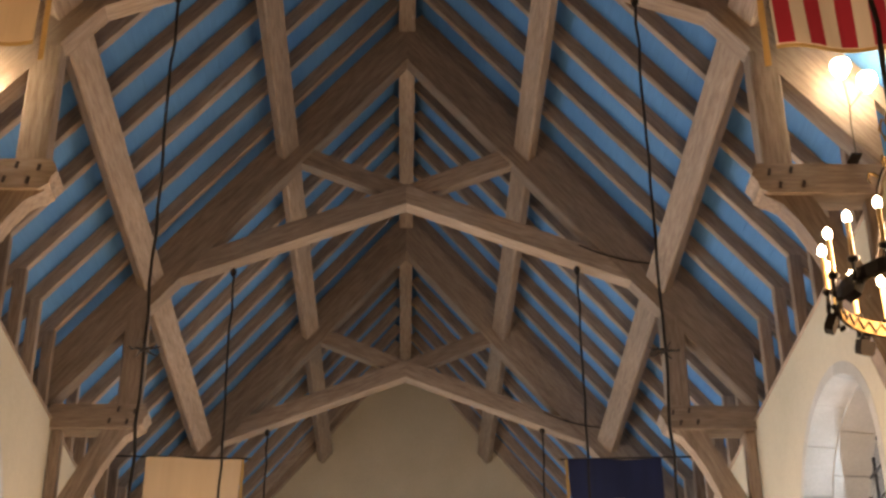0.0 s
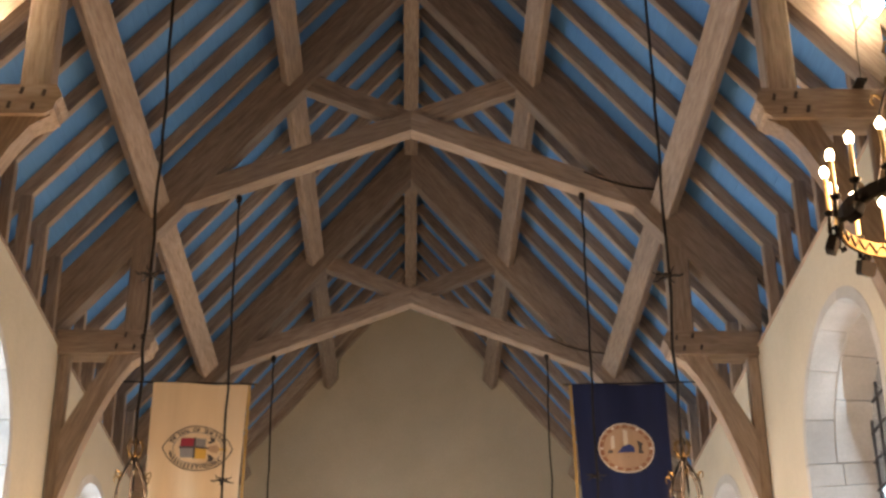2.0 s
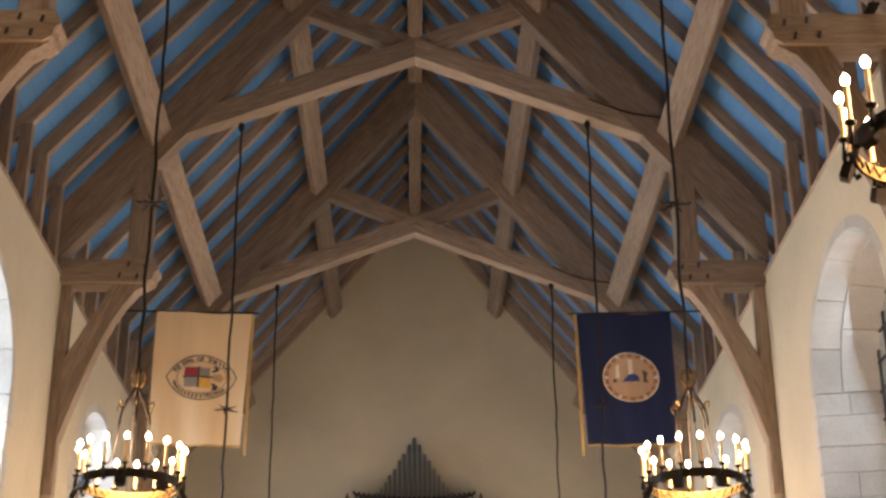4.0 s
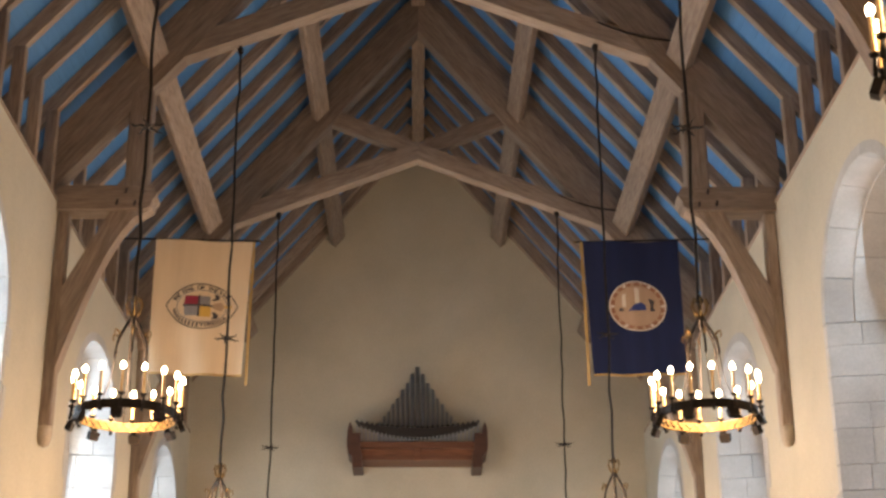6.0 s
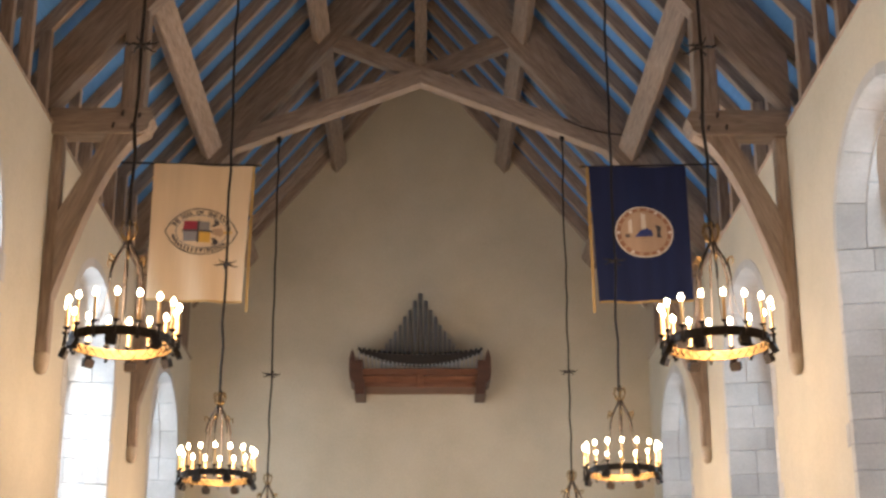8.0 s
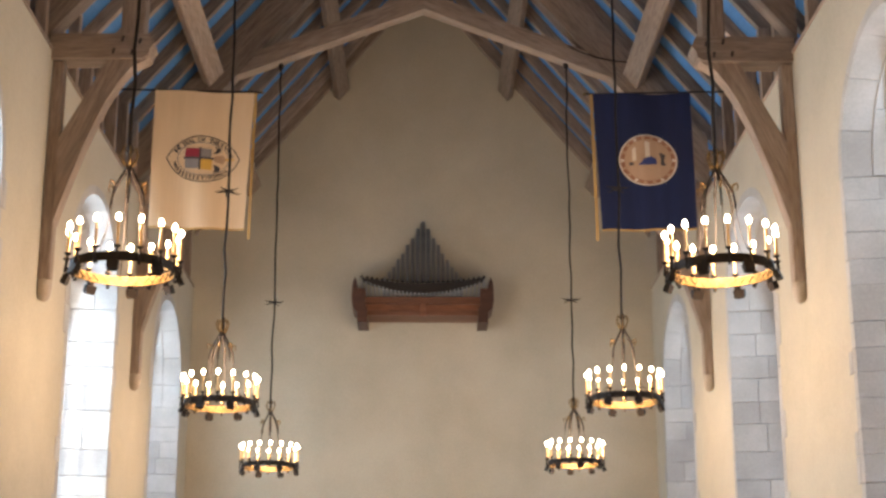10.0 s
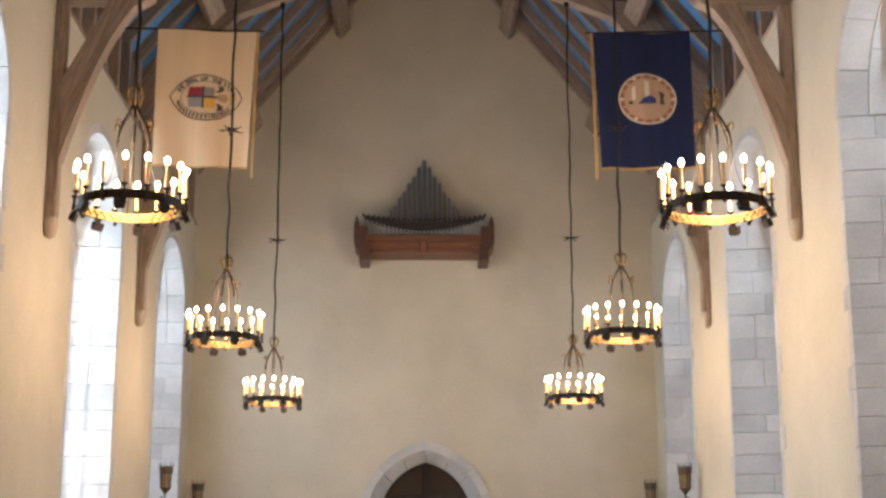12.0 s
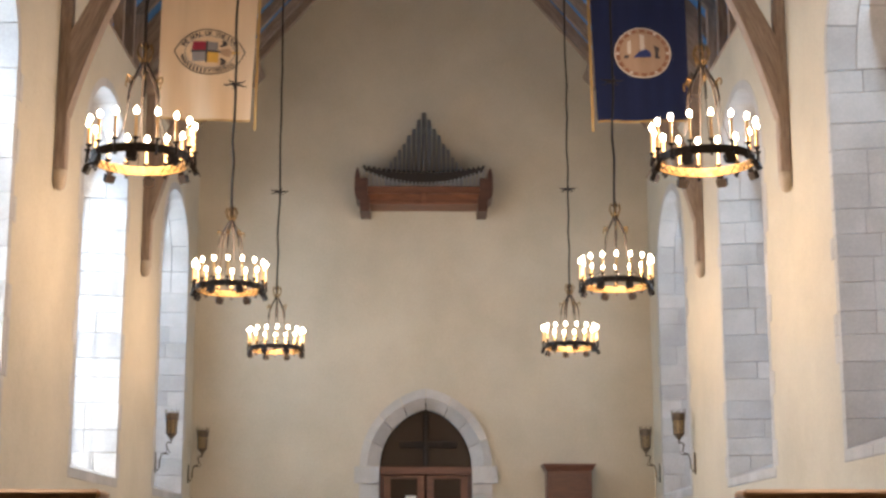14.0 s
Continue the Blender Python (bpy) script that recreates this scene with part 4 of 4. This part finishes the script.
lens = vesica(0.392, 0.262)
inner_lens = [(cx + (x - cx) * 0.965, cz + (z - cz) * 0.955) for x, z in lens]
part("seal_border", patch(lens, -0.004, [inner_lens]), INK, flag, "dark stitched outline of the seal")
in1, in2 = oval(cx, cz, 0.275, 0.188), oval(cx, cz, 0.266, 0.18)
part("seal_border", patch(in1, -0.004, [in2]), GREY_CLOTH, flag)
for name, poly, mat in (("shield_quarter", [(-0.19, 0.015), (-0.055, 0.015), (-0.055, 0.10), (-0.18, 0.10)], CRIMSON),
                        ("shield_quarter", [(-0.035, 0.015), (0.06, 0.015), (0.06, 0.10), (-0.035, 0.10)], GREY_CLOTH),
                        ("shield_quarter", [(-0.18, -0.10), (-0.055, -0.10), (-0.055, -0.005), (-0.19, -0.005)], GREY_CLOTH),
                        ("shield_quarter", [(-0.035, -0.11), (0.07, -0.11), (0.07, -0.005), (-0.035, -0.005)], YELLOW),
                        ("shield_bar", [(-0.055, -0.11), (-0.035, -0.11), (-0.035, 0.11), (-0.055, 0.11)], INK),
                        ("shield_bar", [(-0.2, -0.005), (0.1, -0.005), (0.1, 0.015), (-0.2, 0.015)], INK),
                        ("mitre", [(0.09, -0.02), (0.17, -0.045), (0.20, 0.0), (0.17, 0.045), (0.09, 0.03)], TAN),
                        ("ribbon", [(0.07, 0.06), (0.10, 0.055), (0.15, 0.08), (0.14, 0.115), (0.09, 0.125), (0.11, 0.09)], INK),
                        ("ribbon", [(0.08, -0.06), (0.10, -0.10), (0.08, -0.13), (0.13, -0.125), (0.15, -0.09), (0.11, -0.06)], INK),
                        ("staff", [(0.19, -0.008), (0.27, -0.008), (0.27, 0.012), (0.19, 0.012)], YELLOW)):
    part(name, patch([(cx + 0.02 + 1.12 * x, cz + 1.12 * z) for x, z in poly], -0.009), mat, flag)
letters("THE SEAL OF THE", (cx, cz), 0.310, 0.212, 160, 62, 0.062, INK, flag, -0.007)
letters("VIRGINIA", (cx, cz), 0.310, 0.212, -88, -38, 0.062, INK, flag, -0.007)
for k in range(9):          # writing too worn to read
    a = radians(-165 + 8.5 * k)
    bx, bz = cx + 0.305 * math.cos(a), cz + 0.217 * math.sin(a)
    part("bar", patch([(bx - 0.014, bz - 0.022), (bx + 0.004, bz - 0.024), (bx + 0.012, bz + 0.022), (bx - 0.006, bz + 0.024)], -0.007), INK, flag)
for k in range(5):
    a = radians(50 - 9.5 * k)
    bx, bz = cx + 0.305 * math.cos(a), cz + 0.217 * math.sin(a)
    part("bar", patch([(bx - 0.012, bz - 0.022), (bx + 0.006, bz - 0.022), (bx + 0.006, bz + 0.022), (bx - 0.012, bz + 0.022)], -0.007), INK, flag)

flag = build_flag("state_flag", FLAG_X, FLAG_Y, FLAG_TOP, NAVY_CLOTH, "navy blue flag with a round tan seal and gold fringe", -1, -1.4)
cx, cz = 0.03, -0.76
part("seal_rim", patch(oval(cx, cz, 0.315, 0.29), -0.004, [oval(cx, cz, 0.30, 0.276)]), WHITE_CLOTH, flag)
part("seal_ring", patch(oval(cx, cz, 0.30, 0.276), -0.0045, [oval(cx, cz, 0.255, 0.235)]), RUST, flag, "rust and tan wreath of the seal")
part("seal_field", patch(oval(cx, cz, 0.255, 0.235), -0.004), TAN, flag, "pale tan middle of the seal")
for k in range(18):
    a = 2 * math.pi * k / 18
    bx, bz = cx + 0.277 * math.cos(a), cz + 0.255 * math.sin(a)
    part("wreath_leaf", patch([(bx - 0.02, bz - 0.012), (bx + 0.015, bz - 0.016), (bx + 0.022, bz + 0.010), (bx - 0.012, bz + 0.016)], -0.009), TAN if k % 3 else WHITE_CLOTH, flag)
part("seal_stripe", patch([(cx - 0.03, cz + 0.02), (cx + 0.02, cz + 0.02), (cx + 0.02, cz + 0.20), (cx - 0.03, cz + 0.21)], -0.010), WHITE_CLOTH, flag)
part("seal_stripe", patch([(cx - 0.17, cz - 0.01), (cx - 0.13, cz - 0.01), (cx - 0.13, cz + 0.15), (cx - 0.17, cz + 0.12)], -0.010), WHITE_CLOTH, flag)
part("seal_shape", patch([(cx - 0.11, cz - 0.06), (cx + 0.09, cz - 0.05), (cx + 0.085, cz + 0.01), (cx + 0.03, cz + 0.04), (cx - 0.04, cz + 0.015)], -0.012), BLUE_THREAD, flag, "dark blue stitched shape")
part("seal_shape", patch([(cx + 0.13, cz - 0.06), (cx + 0.19, cz - 0.06), (cx + 0.17, cz - 0.01), (cx + 0.19, cz + 0.06), (cx + 0.12, cz + 0.09), (cx + 0.14, cz + 0.01)], -0.012), INK, flag)
part("seal_shape", patch([(cx - 0.21, cz - 0.06), (cx - 0.16, cz - 0.06), (cx - 0.16, cz - 0.03), (cx - 0.20, cz - 0.02)], -0.012), INK, flag)

NEAR_FLAG_Y, NEAR_FLAG_TOP = 5.85, H + 6.07
build_flag("cream_flag", -FLAG_X, NEAR_FLAG_Y, NEAR_FLAG_TOP, CREAM_CLOTH, "cream silk flag with gold fringe", 1, 1.0)
flag = build_flag("striped_flag", FLAG_X, NEAR_FLAG_Y, NEAR_FLAG_TOP, WHITE_CLOTH, "red and white striped flag with gold fringe", -1, -1.0)
for i in range(6):
    a = -FLAG_W / 2 + 0.012 + i * 0.176
    part("red_stripe", sheet(a, a + 0.088, -FLAG_H + 0.002, -0.01, -0.006, 4, 14, 0.035), RED_CLOTH, flag, "red stripe")

# ---- lantern brackets on the side walls ----
def build_sconce():
    """An iron lantern on a scrolled arm; its base is where the arm meets the wall, with x into the room."""
    thing = empty("wall_lantern", pose(0, 0, 0), "unlit dark bronze lantern on a scrolled iron wall arm", "lantern", "wall lanterns")
    part("back_plate", chamfer(prism([(-0.03, -0.12), (0.03, -0.12), (0.035, 0.0), (0.02, 0.12), (0, 0.15), (-0.02, 0.12), (-0.035, 0)], 0.0, 0.015, "yzx"), 0.004), BRONZE, thing)
    part("arm", tube([(0.01, 0, -0.06), (0.04, 0, -0.09), (0.06, 0, -0.04), (0.065, 0, 0.06), (0.09, 0, 0.13), (0.14, 0, 0.14), (0.155, 0, 0.18), (0.14, 0, 0.25), (0.165, 0, 0.275), (0.19, 0, 0.262), (0.20, 0, 0.275)], 0.010, 6), BRONZE, thing)
    part("scroll", tube([(0.10, 0, 0.13), (0.17, 0, 0.12), (0.19, 0, 0.15), (0.17, 0, 0.165)], 0.008, 6), BRONZE, thing)
    z = 0.33
    body = part("lantern", lathe([(0.010, z - 0.07), (0.014, z - 0.02), (0.030, z), (0.058, z + 0.035), (0.064, z + 0.045)], 8), BRONZE, thing, at=pose(0.20, 0, 0))
    part("glass", lathe([(0.060, z + 0.045), (0.068, z + 0.24), (0.06, z + 0.242)], 8), DARK_BRONZE_GLASS, body, "amber lantern glass")
    part("crown", lathe([(0.072, z + 0.225), (0.086, z + 0.235), (0.090, z + 0.30), (0.086, z + 0.315), (0.07, z + 0.32)], 8), BRONZE, body)
    for k in range(8):
        a = math.pi / 4 * k
        part("mullion", tube([(0.064 * math.cos(a), 0.064 * math.sin(a), z + 0.045), (0.072 * math.cos(a), 0.072 * math.sin(a), z + 0.24), (0.088 * math.cos(a), 0.088 * math.sin(a), z + 0.31), (0.090 * math.cos(a), 0.090 * math.sin(a), z + 0.365)], lambda u: 0.007 - 0.003 * u, 5), BRONZE, body)
        part("tracery", tube([(0.069 * math.cos(a + math.pi / 8 * j), 0.069 * math.sin(a + math.pi / 8 * j), z + zz) for j, zz in ((0, 0.06), (0.6, 0.10), (1, 0.15), (0.6, 0.19), (0, 0.215))], 0.004, 4), BRONZE, body)
    for zz, r in ((0.05, 0.068), (0.225, 0.078)):
        part("band", tube([(r * math.cos(math.pi / 4 * k), r * math.sin(math.pi / 4 * k), z + zz) for k in range(8)], 0.006, 5, True), BRONZE, body)
    return thing


sconce = build_sconce()
places = [(-1, 19.38, 1.085), (1, 19.0, 1.055), (-1, 22.15, 1.08), (1, 21.88, 1.08)]
sconce.matrix_basis = pose(-HALF, places[0][1], H + places[0][2], 0, 0, 0)
for side, y, z in places[1:]:
    copy_thing(sconce, pose(side * HALF, y, H + z, 0, 0, 0 if side < 0 else 180))

# ---- tall cupboard beside the door ----
def build_cupboard():
    top_z = H + 1.235
    thing = empty("cupboard", pose(2.13, FAR_END - 0.22, 0), "tall reddish-brown wooden cupboard with a moulded cornice", "cupboard")
    part("body", box((-0.325, -0.2, 0), (0.325, 0.219, top_z - 0.1), 0.008), MAHOGANY, thing)
    prof = [(0.0, -0.10), (0.02, -0.09), (0.03, -0.06), (0.055, -0.03), (0.06, 0.0), (0.0, 0.0)]
    bm = bmesh.new()
    rows = []
    for o, dz in prof[:-1]:
        rows.append([bm.verts.new(p) for p in ((-0.325 - o, 0.219, top_z + dz), (-0.325 - o, -0.2 - o, top_z + dz), (0.325 + o, -0.2 - o, top_z + dz), (0.325 + o, 0.219, top_z + dz))])
    for r0, r1 in zip(rows, rows[1:]):
        for k in range(4):
            bm.faces.new((r0[k], r0[(k + 1) % 4], r1[(k + 1) % 4], r1[k]))
    bm.faces.new(rows[0])
    bm.faces.new(rows[-1])
    part("cornice", bm, MAHOGANY, thing)
    part("door", box((-0.28, -0.213, 0.08), (0.28, -0.201, top_z - 0.14), 0.005), MAHOGANY, thing)


build_cupboard()

# ---- tall oak screens across the nave, in front of the camera ----
def build_screen(side):
    y, top_z, x0 = 4.6, H + 0.142, 1.025
    thing = empty("choir_screen", pose(side * x0, y, 0), "honey-coloured oak choir screen with a moulded cap", "screen", "choir screens")
    x1 = HALF - x0 - 0.02
    f = side
    def span(a, b, y0, y1, z0, z1, bev=0.006):
        lo, hi = sorted((f * a, f * b))
        return box((lo, y0, z0), (hi, y1, z1), bev)
    part("panel", span(0.04, x1, -0.02, 0.02, 0.08, top_z - 0.10), HONEY, thing)
    part("plinth", span(0.02, x1, -0.04, 0.04, 0, 0.08), HONEY, thing)
    part("end_post", span(0.0, 0.08, -0.045, 0.045, 0, top_z - 0.06), HONEY, thing)
    part("cap_moulding", span(-0.01, x1, -0.05, 0.05, top_z - 0.06, top_z - 0.025, 0.012), HONEY, thing)
    part("cap", span(-0.035, x1, -0.08, 0.08, top_z - 0.025, top_z + 0.004, 0.010), HONEY, thing)


for side in (-1, 1):
    build_screen(side)

# ---- lamp cables clipped along the braces ----
for y in TRUSSES[1:]:
    pts = []
    for i in range(9):
        u = i / 8
        x = LAMP_X + 0.02 + 0.80 * u
        z = H + 8.11 - 0.394 * x + 0.20 - 0.05 * math.sin(math.pi * u) + 0.10 * u
        pts.append((x, y - 0.112, z))
    cable = part("lamp_cable", tube(pts, 0.008, 6), IRON)
    tagged(cable, "thin black electric cable clipped along a roof brace", "cable", "lamp cables")
